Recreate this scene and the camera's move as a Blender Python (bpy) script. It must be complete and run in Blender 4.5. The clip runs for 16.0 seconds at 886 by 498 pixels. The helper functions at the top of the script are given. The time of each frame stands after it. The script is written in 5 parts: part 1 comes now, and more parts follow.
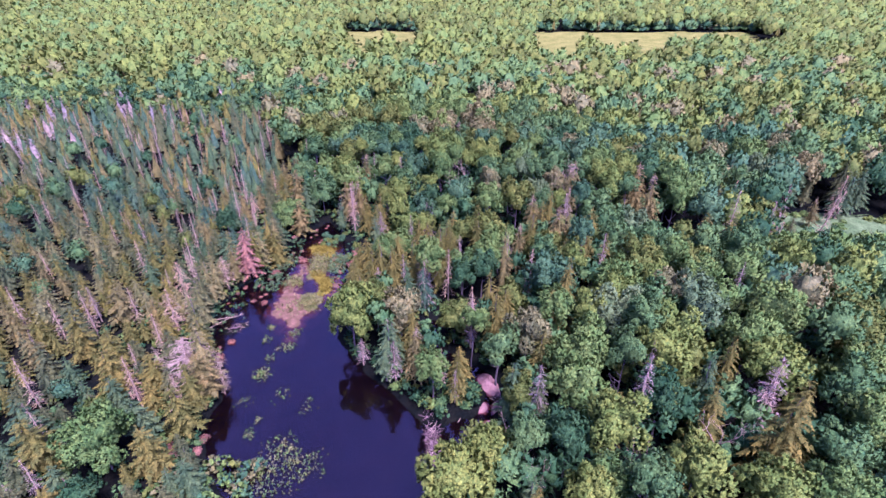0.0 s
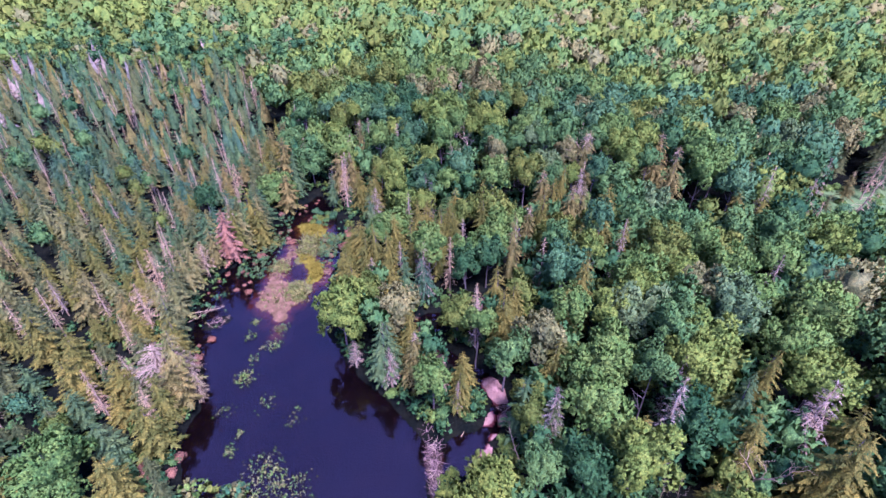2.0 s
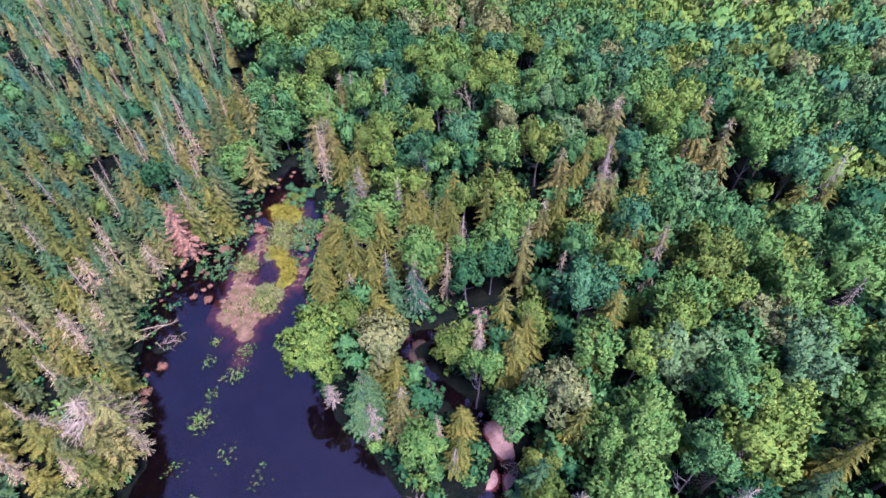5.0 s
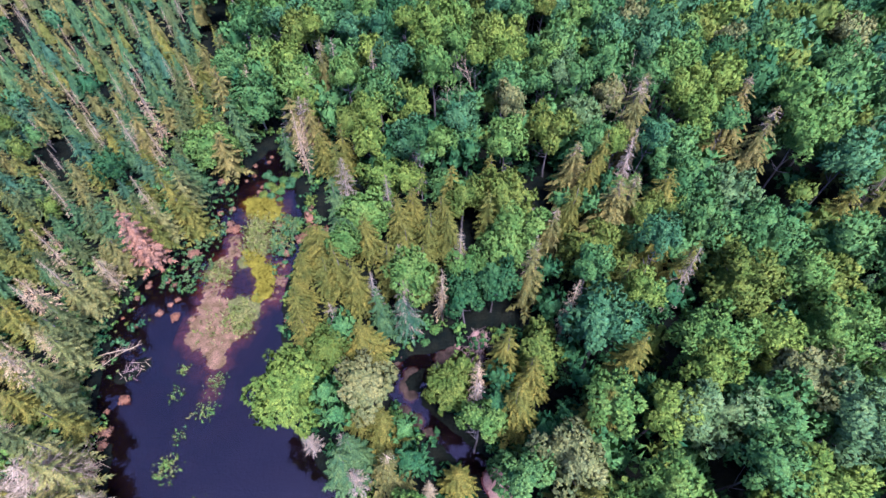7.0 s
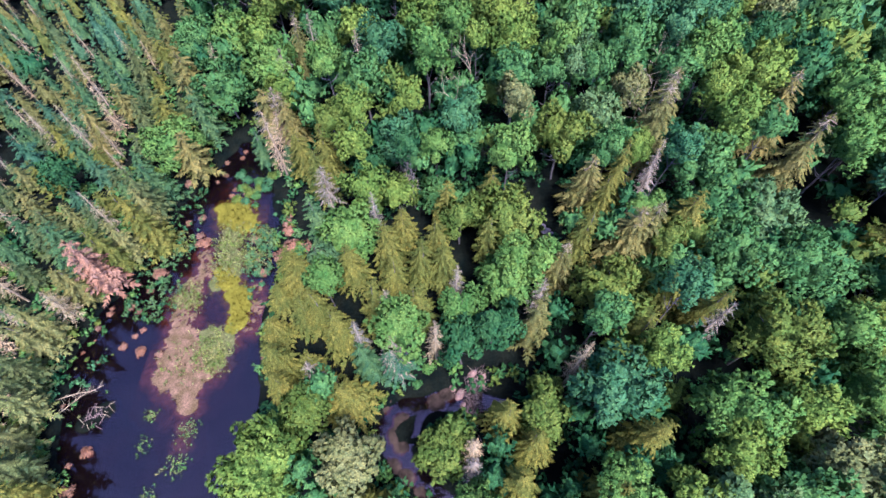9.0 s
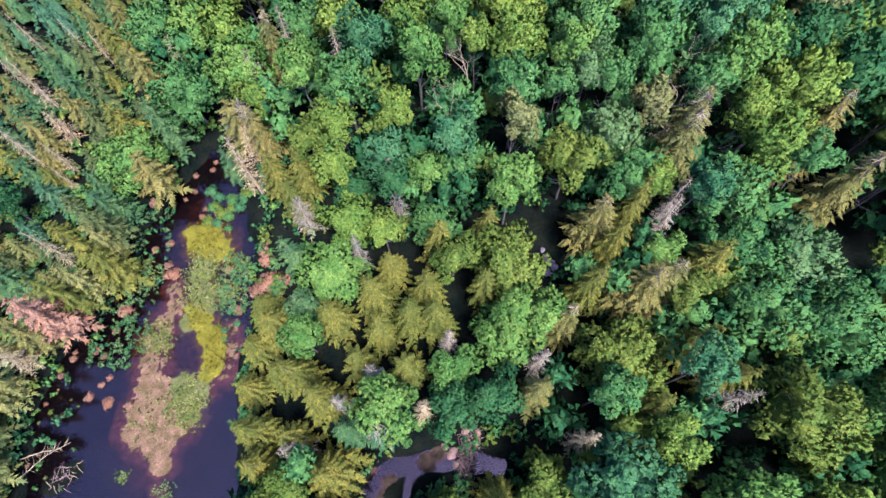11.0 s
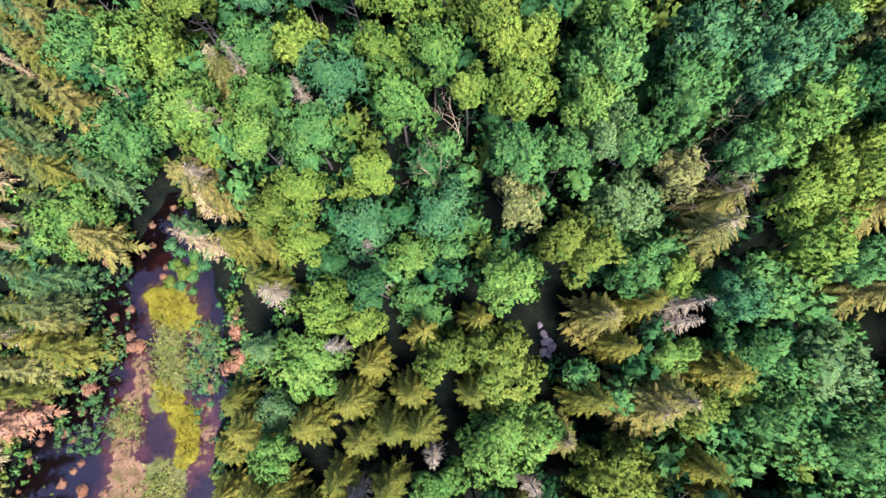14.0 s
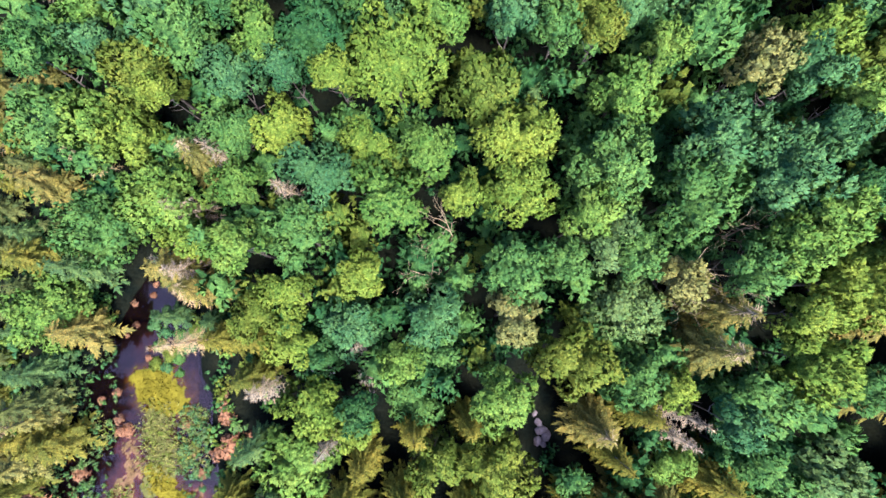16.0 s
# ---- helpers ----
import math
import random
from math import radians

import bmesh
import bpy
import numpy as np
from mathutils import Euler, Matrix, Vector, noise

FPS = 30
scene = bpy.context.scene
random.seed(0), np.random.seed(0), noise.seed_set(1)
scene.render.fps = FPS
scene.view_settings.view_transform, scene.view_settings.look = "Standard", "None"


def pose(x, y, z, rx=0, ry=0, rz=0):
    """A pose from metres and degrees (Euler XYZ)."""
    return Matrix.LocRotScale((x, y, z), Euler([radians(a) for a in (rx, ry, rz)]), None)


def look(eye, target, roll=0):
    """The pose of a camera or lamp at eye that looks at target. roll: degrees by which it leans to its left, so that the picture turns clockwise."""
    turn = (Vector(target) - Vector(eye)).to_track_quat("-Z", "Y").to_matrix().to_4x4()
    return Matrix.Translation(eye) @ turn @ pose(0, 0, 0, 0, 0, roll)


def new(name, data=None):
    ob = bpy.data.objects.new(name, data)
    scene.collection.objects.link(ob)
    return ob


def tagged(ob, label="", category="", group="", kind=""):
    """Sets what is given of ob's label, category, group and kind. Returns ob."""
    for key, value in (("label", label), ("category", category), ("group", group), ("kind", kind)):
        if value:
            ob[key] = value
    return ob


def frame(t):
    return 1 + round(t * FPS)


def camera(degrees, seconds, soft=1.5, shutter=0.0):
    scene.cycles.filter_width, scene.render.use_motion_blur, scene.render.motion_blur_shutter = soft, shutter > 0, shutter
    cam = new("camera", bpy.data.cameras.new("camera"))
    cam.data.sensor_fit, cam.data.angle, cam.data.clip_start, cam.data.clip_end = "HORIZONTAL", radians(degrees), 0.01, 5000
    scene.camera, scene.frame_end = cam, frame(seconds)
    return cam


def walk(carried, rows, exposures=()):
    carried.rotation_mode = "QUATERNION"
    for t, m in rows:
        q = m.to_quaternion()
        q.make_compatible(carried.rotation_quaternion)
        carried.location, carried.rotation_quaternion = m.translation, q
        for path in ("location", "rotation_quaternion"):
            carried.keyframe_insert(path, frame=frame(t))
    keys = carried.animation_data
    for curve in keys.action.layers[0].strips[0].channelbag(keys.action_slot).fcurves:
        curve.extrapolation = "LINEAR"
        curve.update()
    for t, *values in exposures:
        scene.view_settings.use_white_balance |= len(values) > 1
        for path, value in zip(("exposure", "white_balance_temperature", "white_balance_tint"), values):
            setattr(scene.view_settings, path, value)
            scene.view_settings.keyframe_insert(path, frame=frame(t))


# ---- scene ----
cam = camera(83.3, 16.0, soft=1.6)
METRES, EYE, TILT, LEAN, TURN = 110.0, 59.4, -30.7, 0.0, 0.0
ROWS = [
    (0.0, 0.0, 0.0, 0.0, 0.0, -0.0, 0.0),
    (0.5, -0.0009, 0.0193, 0.0109, 0.03, -1.3, -0.01),
    (1.0, -0.0022, 0.0417, 0.0237, -0.0, -2.71, -0.01),
    (1.5, -0.0023, 0.0637, 0.0363, 0.01, -4.0, 0.0),
    (2.0, -0.0021, 0.0885, 0.051, -0.03, -5.44, 0.02),
    (2.5, -0.0008, 0.1127, 0.065, -0.01, -6.81, 0.01),
    (3.0, -0.0002, 0.1393, 0.0805, 0.01, -8.3, -0.01),
    (5.5, 0.0064, 0.2721, 0.1574, 0.12, -15.94, -0.07),
    (6.0, 0.008, 0.2981, 0.1726, 0.14, -17.57, -0.08),
    (6.5, 0.01, 0.3245, 0.1879, 0.2, -19.31, -0.06),
    (7.0, 0.0114, 0.353, 0.2045, 0.21, -21.21, -0.08),
    (7.5, 0.0128, 0.3797, 0.2204, 0.23, -22.98, -0.08),
    (8.0, 0.0145, 0.4082, 0.2373, 0.27, -24.87, -0.09),
    (8.5, 0.0159, 0.4346, 0.2529, 0.28, -26.63, -0.12),
    (9.0, 0.0178, 0.4632, 0.2699, 0.31, -28.56, -0.13),
    (11.5, 0.0288, 0.6023, 0.3504, 0.48, -37.79, -0.11),
    (12.0, 0.0309, 0.6318, 0.3679, 0.53, -39.79, -0.14),
    (12.5, 0.0325, 0.6589, 0.384, 0.55, -41.64, -0.18),
    (13.0, 0.0345, 0.6884, 0.4016, 0.59, -43.72, -0.2),
    (13.5, 0.0364, 0.7155, 0.4177, 0.62, -45.68, -0.2),
    (14.0, 0.0381, 0.7447, 0.4347, 0.65, -47.95, -0.24),
    (14.5, 0.0396, 0.772, 0.451, 0.65, -50.14, -0.26),
    (15.0, 0.041, 0.8019, 0.4686, 0.66, -52.12, -0.28),
    (15.5, 0.0422, 0.83, 0.4851, 0.65, -53.06, -0.29),
    (16.0, 0.0433, 0.862, 0.5044, 0.64, -53.34, -0.29),
]
walk(cam, [(t, pose(0, 0, EYE, TILT, LEAN, TURN) @ pose(METRES * x, METRES * y, METRES * z, 90 + pitch, roll, yaw)) for t, x, y, z, yaw, pitch, roll in ROWS],
     exposures=[(0.0, 2.41, 4480, 92), (3.0, 2.47, 4290, 69), (6.0, 2.46, 4270, 52), (9.0, 2.48, 4220, 43), (11.0, 2.50, 4330, 37), (16.0, 2.76, 4680, 32)])

# ---- world, sun and exposure ----
SUN_UP, SUN_FROM = 64.0, 150.0          # degrees above the horizon; compass bearing (0 is ahead, 90 is east)
world = bpy.data.worlds.new("overcast_sky")
scene.world = world
world.use_nodes = True
wn = world.node_tree
sky = wn.nodes.new("ShaderNodeTexSky")
sky.sky_type, sky.sun_disc = "NISHITA", False
sky.sun_elevation, sky.sun_rotation = radians(SUN_UP), radians(SUN_FROM)
sky.air_density, sky.dust_density, sky.ozone_density = 1.0, 3.0, 1.6
wn.links.new(sky.outputs[0], wn.nodes["Background"].inputs[0])
wn.nodes["Background"].inputs[1].default_value = 0.092
sun_lamp = new("sun", bpy.data.lights.new("sun", "SUN"))
sun_lamp.data.energy, sun_lamp.data.angle, sun_lamp.data.color = 3.95, radians(17), (1.0, 0.86, 0.56)
_e, _a = radians(SUN_UP), radians(SUN_FROM)
sun_lamp.matrix_world = look((300 * math.sin(_a) * math.cos(_e), 300 * math.cos(_a) * math.cos(_e), 300 * math.sin(_e)), (0, 0, 0))

# ---- materials ----


def material(name, rough=0.6, spec=0.3):
    m = bpy.data.materials.new(name)
    m.use_nodes = True
    b = m.node_tree.nodes["Principled BSDF"]
    b.inputs["Roughness"].default_value = rough
    b.inputs["Specular IOR Level"].default_value = spec
    return m, m.node_tree, b


def node(tree, kind, **inputs):
    n = tree.nodes.new(kind)
    for key, value in inputs.items():
        n.inputs[key.replace("_", " ")].default_value = value
    return n


def noise_at(tree, size, detail=3.0):
    """Noise over the world's own metres; size is the width of a patch."""
    g = tree.nodes.new("ShaderNodeNewGeometry")
    n = node(tree, "ShaderNodeTexNoise", Scale=1.0 / size, Detail=detail)
    tree.links.new(g.outputs["Position"], n.inputs["Vector"])
    return n.outputs["Fac"]


def blend(tree, fac, a, b, lo=0.35, hi=0.65):
    r = tree.nodes.new("ShaderNodeValToRGB")
    r.color_ramp.elements[0].position, r.color_ramp.elements[1].position = lo, hi
    r.color_ramp.elements[0].color, r.color_ramp.elements[1].color = (*a, 1), (*b, 1)
    tree.links.new(fac, r.inputs[0])
    return r.outputs[0]


def mixed(tree, fac, a, b, mode="MIX"):
    n = tree.nodes.new("ShaderNodeMix")
    n.data_type, n.blend_type = "RGBA", mode
    for sock, v in ((n.inputs[0], fac), (n.inputs[6], a), (n.inputs[7], b)):
        if isinstance(v, bpy.types.NodeSocket):
            tree.links.new(v, sock)
        else:
            sock.default_value = v if isinstance(v, float) else (*v, 1)
    return n.outputs[2]


def foliage(name, low, high, through_light=0.16, spread=0.13, grain=0.17, deep=0.55):
    """Leaves: two tones by patch, each leaf a little lighter or darker, each tree a little apart, some light let through."""
    m, tree, b = material(name, 0.7, 0.03)
    patch = blend(tree, noise_at(tree, 1.6), low, high, 0.38, 0.62)
    g = tree.nodes.new("ShaderNodeNewGeometry")
    leaf = blend(tree, g.outputs["Random Per Island"], (1 - spread * 1.5, 1 - spread * 0.9, 1.0), (1 + spread * 1.7, 1 + spread * 0.9, 1 - spread * 0.6), 0, 1)
    o = tree.nodes.new("ShaderNodeObjectInfo")
    own = blend(tree, o.outputs["Random"], (0.84, 0.90, 0.9), (1.16, 1.08, 1.0), 0, 1)
    # single leaves: cells of random tone, the shade between them painted as dark gaps
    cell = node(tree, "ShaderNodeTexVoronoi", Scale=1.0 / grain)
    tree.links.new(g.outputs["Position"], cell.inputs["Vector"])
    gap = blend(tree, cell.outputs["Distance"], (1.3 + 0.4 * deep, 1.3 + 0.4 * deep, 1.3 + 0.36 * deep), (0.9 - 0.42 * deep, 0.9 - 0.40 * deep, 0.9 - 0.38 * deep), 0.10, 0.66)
    shade = tree.nodes.new("ShaderNodeSeparateColor")
    tree.links.new(cell.outputs["Color"], shade.inputs[0])
    single = blend(tree, shade.outputs[0], (0.80, 0.88, 0.96), (1.26, 1.18, 1.04), 0, 1)
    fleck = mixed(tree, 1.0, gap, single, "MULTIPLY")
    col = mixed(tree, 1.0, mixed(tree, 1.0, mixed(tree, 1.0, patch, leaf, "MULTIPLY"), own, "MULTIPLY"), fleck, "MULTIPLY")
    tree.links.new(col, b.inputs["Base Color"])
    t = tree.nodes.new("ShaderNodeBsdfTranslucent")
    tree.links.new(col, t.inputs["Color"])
    mix = tree.nodes.new("ShaderNodeMixShader")
    mix.inputs[0].default_value = through_light
    tree.links.new(b.outputs[0], mix.inputs[1])
    tree.links.new(t.outputs[0], mix.inputs[2])
    tree.links.new(mix.outputs[0], tree.nodes["Material Output"].inputs[0])
    return m


def mottled(name, a, b_col, size, fine, rough=1.0, spec=0.0, bump=0.3):
    """Ground, bark, mud and stone: two tones by patch, finer grain over them, and relief."""
    m, tree, b = material(name, rough, spec)
    big = blend(tree, noise_at(tree, size, 5), a, b_col)
    grain = blend(tree, noise_at(tree, fine, 4), (0.6, 0.6, 0.6), (1.35, 1.35, 1.35), 0.3, 0.7)
    tree.links.new(mixed(tree, 1.0, big, grain, "MULTIPLY"), b.inputs["Base Color"])
    k = node(tree, "ShaderNodeBump", Strength=bump, Distance=fine)
    tree.links.new(noise_at(tree, fine, 4), k.inputs["Height"])
    tree.links.new(k.outputs[0], b.inputs["Normal"])
    return m


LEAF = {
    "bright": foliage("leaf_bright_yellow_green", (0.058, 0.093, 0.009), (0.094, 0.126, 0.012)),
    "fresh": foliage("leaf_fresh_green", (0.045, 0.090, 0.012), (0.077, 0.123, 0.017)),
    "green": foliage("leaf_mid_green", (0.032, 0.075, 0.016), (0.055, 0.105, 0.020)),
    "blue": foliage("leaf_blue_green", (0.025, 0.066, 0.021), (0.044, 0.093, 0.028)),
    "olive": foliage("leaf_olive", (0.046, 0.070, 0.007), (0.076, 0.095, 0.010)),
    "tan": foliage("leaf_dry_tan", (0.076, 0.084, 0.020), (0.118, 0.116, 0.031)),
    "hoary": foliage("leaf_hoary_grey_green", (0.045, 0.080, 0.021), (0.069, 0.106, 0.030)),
    # low trees and undergrowth take this tone to darken the gaps
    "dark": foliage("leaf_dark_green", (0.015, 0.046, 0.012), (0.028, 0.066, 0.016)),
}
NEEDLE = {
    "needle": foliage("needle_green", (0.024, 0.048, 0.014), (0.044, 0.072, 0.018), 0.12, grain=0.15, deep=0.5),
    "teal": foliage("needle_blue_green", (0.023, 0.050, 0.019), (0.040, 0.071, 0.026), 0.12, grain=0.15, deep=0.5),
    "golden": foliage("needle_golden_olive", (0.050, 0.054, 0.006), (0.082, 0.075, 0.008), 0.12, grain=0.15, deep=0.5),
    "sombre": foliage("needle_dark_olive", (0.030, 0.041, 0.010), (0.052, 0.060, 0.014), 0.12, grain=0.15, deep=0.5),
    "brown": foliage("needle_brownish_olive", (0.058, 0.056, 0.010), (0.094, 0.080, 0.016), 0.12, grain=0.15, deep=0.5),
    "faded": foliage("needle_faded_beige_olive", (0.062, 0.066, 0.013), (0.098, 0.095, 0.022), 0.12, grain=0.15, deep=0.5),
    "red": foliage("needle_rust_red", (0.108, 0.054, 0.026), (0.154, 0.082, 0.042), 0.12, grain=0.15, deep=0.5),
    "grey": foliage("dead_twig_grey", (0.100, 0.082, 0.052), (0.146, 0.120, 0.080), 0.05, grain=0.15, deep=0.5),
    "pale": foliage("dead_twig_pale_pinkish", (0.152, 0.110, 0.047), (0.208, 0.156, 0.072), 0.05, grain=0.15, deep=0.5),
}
BARK = mottled("bark_grey_brown", (0.059, 0.048, 0.038), (0.102, 0.087, 0.071), 0.6, 0.08)
DEADWOOD = mottled("weathered_dead_wood", (0.158, 0.115, 0.056), (0.232, 0.178, 0.096), 0.5, 0.06)
# Far darker than soil; the canopy's shade is put into this colour.
SOIL = mottled("shaded_forest_floor_soil", (0.0022, 0.0032, 0.0022), (0.0050, 0.0055, 0.0030), 2.5, 0.25)
MEADOW = mottled("meadow_grass", (0.074, 0.082, 0.010), (0.108, 0.110, 0.015), 9.0, 0.6)
GLADE = mottled("wet_glade_grass", (0.035, 0.062, 0.014), (0.062, 0.095, 0.024), 4.0, 0.4)
STICKWOOD = mottled("peeled_stick_wood", (0.085, 0.055, 0.040), (0.155, 0.105, 0.078), 0.4, 0.05)
MOSS = mottled("floating_moss_yellow_olive", (0.058, 0.051, 0.003), (0.092, 0.077, 0.004), 1.2, 0.12)
SEDGE = mottled("sedge_mat_olive", (0.044, 0.046, 0.010), (0.070, 0.066, 0.018), 1.0, 0.12)
BANK_MUD = mottled("dark_bank_mud", (0.014, 0.010, 0.006), (0.034, 0.022, 0.013), 0.8, 0.12)
MUD = mottled("pinkish_silt", (0.052, 0.034, 0.012), (0.098, 0.057, 0.026), 1.1, 0.16)


def darkens_with_depth(m, deep_tone):
    """Darkens the cover with depth, painting in the light lost under water."""
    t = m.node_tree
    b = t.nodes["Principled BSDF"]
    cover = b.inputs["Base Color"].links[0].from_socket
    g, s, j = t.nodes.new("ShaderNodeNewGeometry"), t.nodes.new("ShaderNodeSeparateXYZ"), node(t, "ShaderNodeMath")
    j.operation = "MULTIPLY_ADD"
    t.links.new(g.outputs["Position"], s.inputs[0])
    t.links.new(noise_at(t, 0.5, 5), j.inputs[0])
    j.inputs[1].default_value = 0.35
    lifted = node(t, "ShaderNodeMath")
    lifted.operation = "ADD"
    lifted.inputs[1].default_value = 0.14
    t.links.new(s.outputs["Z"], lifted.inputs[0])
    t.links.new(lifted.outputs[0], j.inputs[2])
    t.links.new(mixed(t, blend(t, j.outputs[0], (0, 0, 0), (1, 1, 1), 0.0, 0.36), deep_tone, cover), b.inputs["Base Color"])


# mud, moss and sedge get this depth fade painted into their colour
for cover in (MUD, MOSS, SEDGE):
    darkens_with_depth(cover, (0.006, 0.006, 0.004))
ROCK = mottled("pinkish_granite", (0.118, 0.066, 0.040), (0.172, 0.104, 0.068), 0.9, 0.1)

PALE_ROCK = mottled("pale_weathered_stone", (0.085, 0.066, 0.062), (0.140, 0.112, 0.105), 0.5, 0.08)

WATER, _t, _b = material("dark_bog_water")
_t.nodes.remove(_b)
_clear, _gloss, _mix = _t.nodes.new("ShaderNodeBsdfTransparent"), node(_t, "ShaderNodeBsdfGlossy", Roughness=0.05), _t.nodes.new("ShaderNodeMixShader")
_clear.inputs["Color"].default_value = (0.55, 0.36, 0.38, 1)
# cloud reflections painted as lighter patches in the gloss colour
_t.links.new(blend(_t, noise_at(_t, 5.0, 5), (0.86, 0.62, 0.52), (1.0, 0.74, 0.60), 0.35, 0.68), _gloss.inputs["Color"])
_murk, _body = _t.nodes.new("ShaderNodeBsdfDiffuse"), _t.nodes.new("ShaderNodeMixShader")
_t.links.new(blend(_t, noise_at(_t, 9.0, 4), (0.090, 0.056, 0.130), (0.140, 0.088, 0.180), 0.35, 0.7), _murk.inputs["Color"])
_body.inputs[0].default_value = 0.003
_t.links.new(_clear.outputs[0], _body.inputs[1])
_t.links.new(_murk.outputs[0], _body.inputs[2])
_f = node(_t, "ShaderNodeFresnel", IOR=1.58)
_k = node(_t, "ShaderNodeBump", Strength=0.03, Distance=0.05)
_t.links.new(noise_at(_t, 0.5, 2), _k.inputs["Height"])
_t.links.new(_k.outputs[0], _gloss.inputs["Normal"])
_t.links.new(_f.outputs[0], _mix.inputs[0])
_t.links.new(_body.outputs[0], _mix.inputs[1])
_t.links.new(_gloss.outputs[0], _mix.inputs[2])
_t.links.new(_mix.outputs[0], _t.nodes["Material Output"].inputs[0])

# ---- plan of the place: pond, stream, clearings, lie of the land ----
BANK_Y = (10, 30, 38, 43, 48, 55, 61, 68, 77, 84, 90, 98, 104, 109, 114)
BANK_W = (-16, -25, -28, -32, -34.5, -34.6, -36.5, -41, -43, -42, -38.5, -36.5, -35, -32, -30)
BANK_E = (-13, -3.5, -2.2, -2, -1.8, -7.4, -13.6, -18.4, -20.2, -20.8, -20.4, -21.5, -23.5, -26, -29)
STREAM = ((-0.5, 45.5), (3.0, 48.0), (6.3, 51.0), (8.2, 55.5), (6.0, 59.5), (2.0, 62.8), (-0.5, 64.9), (-2.2, 66.6), (-4.3, 68.2), (-5.0, 70.0), (-4.1, 71.7), (-2.9, 72.7), (0.2, 73.0), (3.5, 73.6), (8.5, 72.8))
SIDE_ARM = ((-2.2, 66.7), (-1.5, 68.6), (-0.8, 71.4), (0.2, 73.0))
HILLS = ((-260, 900, 26, 260), (60, 1150, 34, 330), (420, 850, 28, 240), (-700, 1400, 60, 420), (800, 1500, 70, 460))


def wobble(x, y, size, seed=0.0):
    return noise.noise(Vector((x / size, y / size, seed)))


def smooth(v, a, b):
    v = min(max((v - a) / (b - a), 0.0), 1.0)
    return v * v * (3 - 2 * v)


def segment(x, y, a, b):
    ax, ay, bx, by = *a, *b
    k = ((x - ax) * (bx - ax) + (y - ay) * (by - ay)) / ((bx - ax) ** 2 + (by - ay) ** 2)
    k = min(max(k, 0), 1)
    return math.hypot(x - ax - k * (bx - ax), y - ay - k * (by - ay))


def wet(x, y):
    """Metres inside the water's edge (minus: on land)."""
    if x < -60 or x > 20 or y < 0 or y > 125:
        return -12.0
    w, e = np.interp(y, BANK_Y, BANK_W), np.interp(y, BANK_Y, BANK_E)
    pond = min(x - w, e - x, y - 10, 113.5 - y) + 0.9 * wobble(x, y, 3.2, 3)
    brook = min(min(segment(x, y, a, b) for a, b in zip(STREAM, STREAM[1:])), 0.5 + min(segment(x, y, a, b) for a, b in zip(SIDE_ARM, SIDE_ARM[1:])))
    pool = 3.4 - math.hypot(x - 3.0, (y - 47.6) * 1.1) + 0.6 * wobble(x, y, 2.5, 8)
    small = 1.5 - math.hypot((x + 9.6) / 2.0, (y - 102.0) * 1.1) + 0.5 * wobble(x, y, 2.0, 11)
    return max(pond, pool, small, 1.15 + 0.5 * wobble(x, y, 2.0, 8) - brook, -12.0)


def in_field(x, y):
    """The far meadow beyond the forest."""
    east = min((x - 0.172 * y) / 10, (0.60 * y + 40 * wobble(x, y, 40) - x) / 14, (y - 318 - 55 * wobble(x, y, 24) - 0.22 * (x - 150)) / 10, (456 - 0.06 * (x - 80) + 9 * wobble(x, y, 22) - y) / 10)
    west = min((x + 0.185 * y) / 10, (-0.05 * y - x) / 10, (y - 318 - 34 * wobble(x, y, 22) - 0.5 * (x + 50)) / 8, (456 + 9 * wobble(x, y, 18) - y) / 8)
    far = min((x + 230) / 12, (-130 - x) / 12, (y - 740) / 10, (800 - y) / 10)
    return max(east, west, far)


def in_glade(x, y):
    """The small wet glade at the forest's east."""
    return 1 - math.hypot((x - 98) / 17, (y - 107) / 9) + 0.2 * wobble(x, y, 6)


def terrain(x, y):
    s = wet(x, y)
    z = 0.5 + 0.35 * wobble(x, y, 9) + 1.4 * smooth(-s, 3, 12) * (0.6 + 0.4 * wobble(x, y, 30, 5)) if s < 0 else 0.5
    z = z * smooth(-s, -0.6, 1.2) - 0.9 * smooth(s, -0.2, 1.6)
    for hx, hy, up, wide in HILLS:
        z += up * math.exp(-((x - hx) ** 2 + (y - hy) ** 2) / wide ** 2)
    return z


# ---- mesh tools ----


def link_mesh(name, verts, tris, mats, index=None, smooth_faces=False, normals=None):
    me = bpy.data.meshes.new(name)
    verts, tris = np.asarray(verts, np.float32), np.asarray(tris, np.int32)
    me.vertices.add(len(verts))
    me.vertices.foreach_set("co", verts.ravel())
    me.loops.add(tris.size)
    me.loops.foreach_set("vertex_index", tris.ravel())
    me.polygons.add(len(tris))
    me.polygons.foreach_set("loop_start", np.arange(0, tris.size, 3, dtype=np.int32))
    for m in mats:
        me.materials.append(m)
    if index is not None:
        me.polygons.foreach_set("material_index", np.asarray(index, np.int32))
    if smooth_faces:
        me.polygons.foreach_set("use_smooth", np.ones(len(tris), bool))
    me.update(calc_edges=True)
    if normals is not None:
        me.polygons.foreach_set("use_smooth", np.ones(len(tris), bool))
        me.normals_split_custom_set_from_vertices(np.asarray(normals, np.float32))
    return me


def unit(v):
    return v / np.maximum(np.linalg.norm(v, axis=-1, keepdims=True), 1e-9)


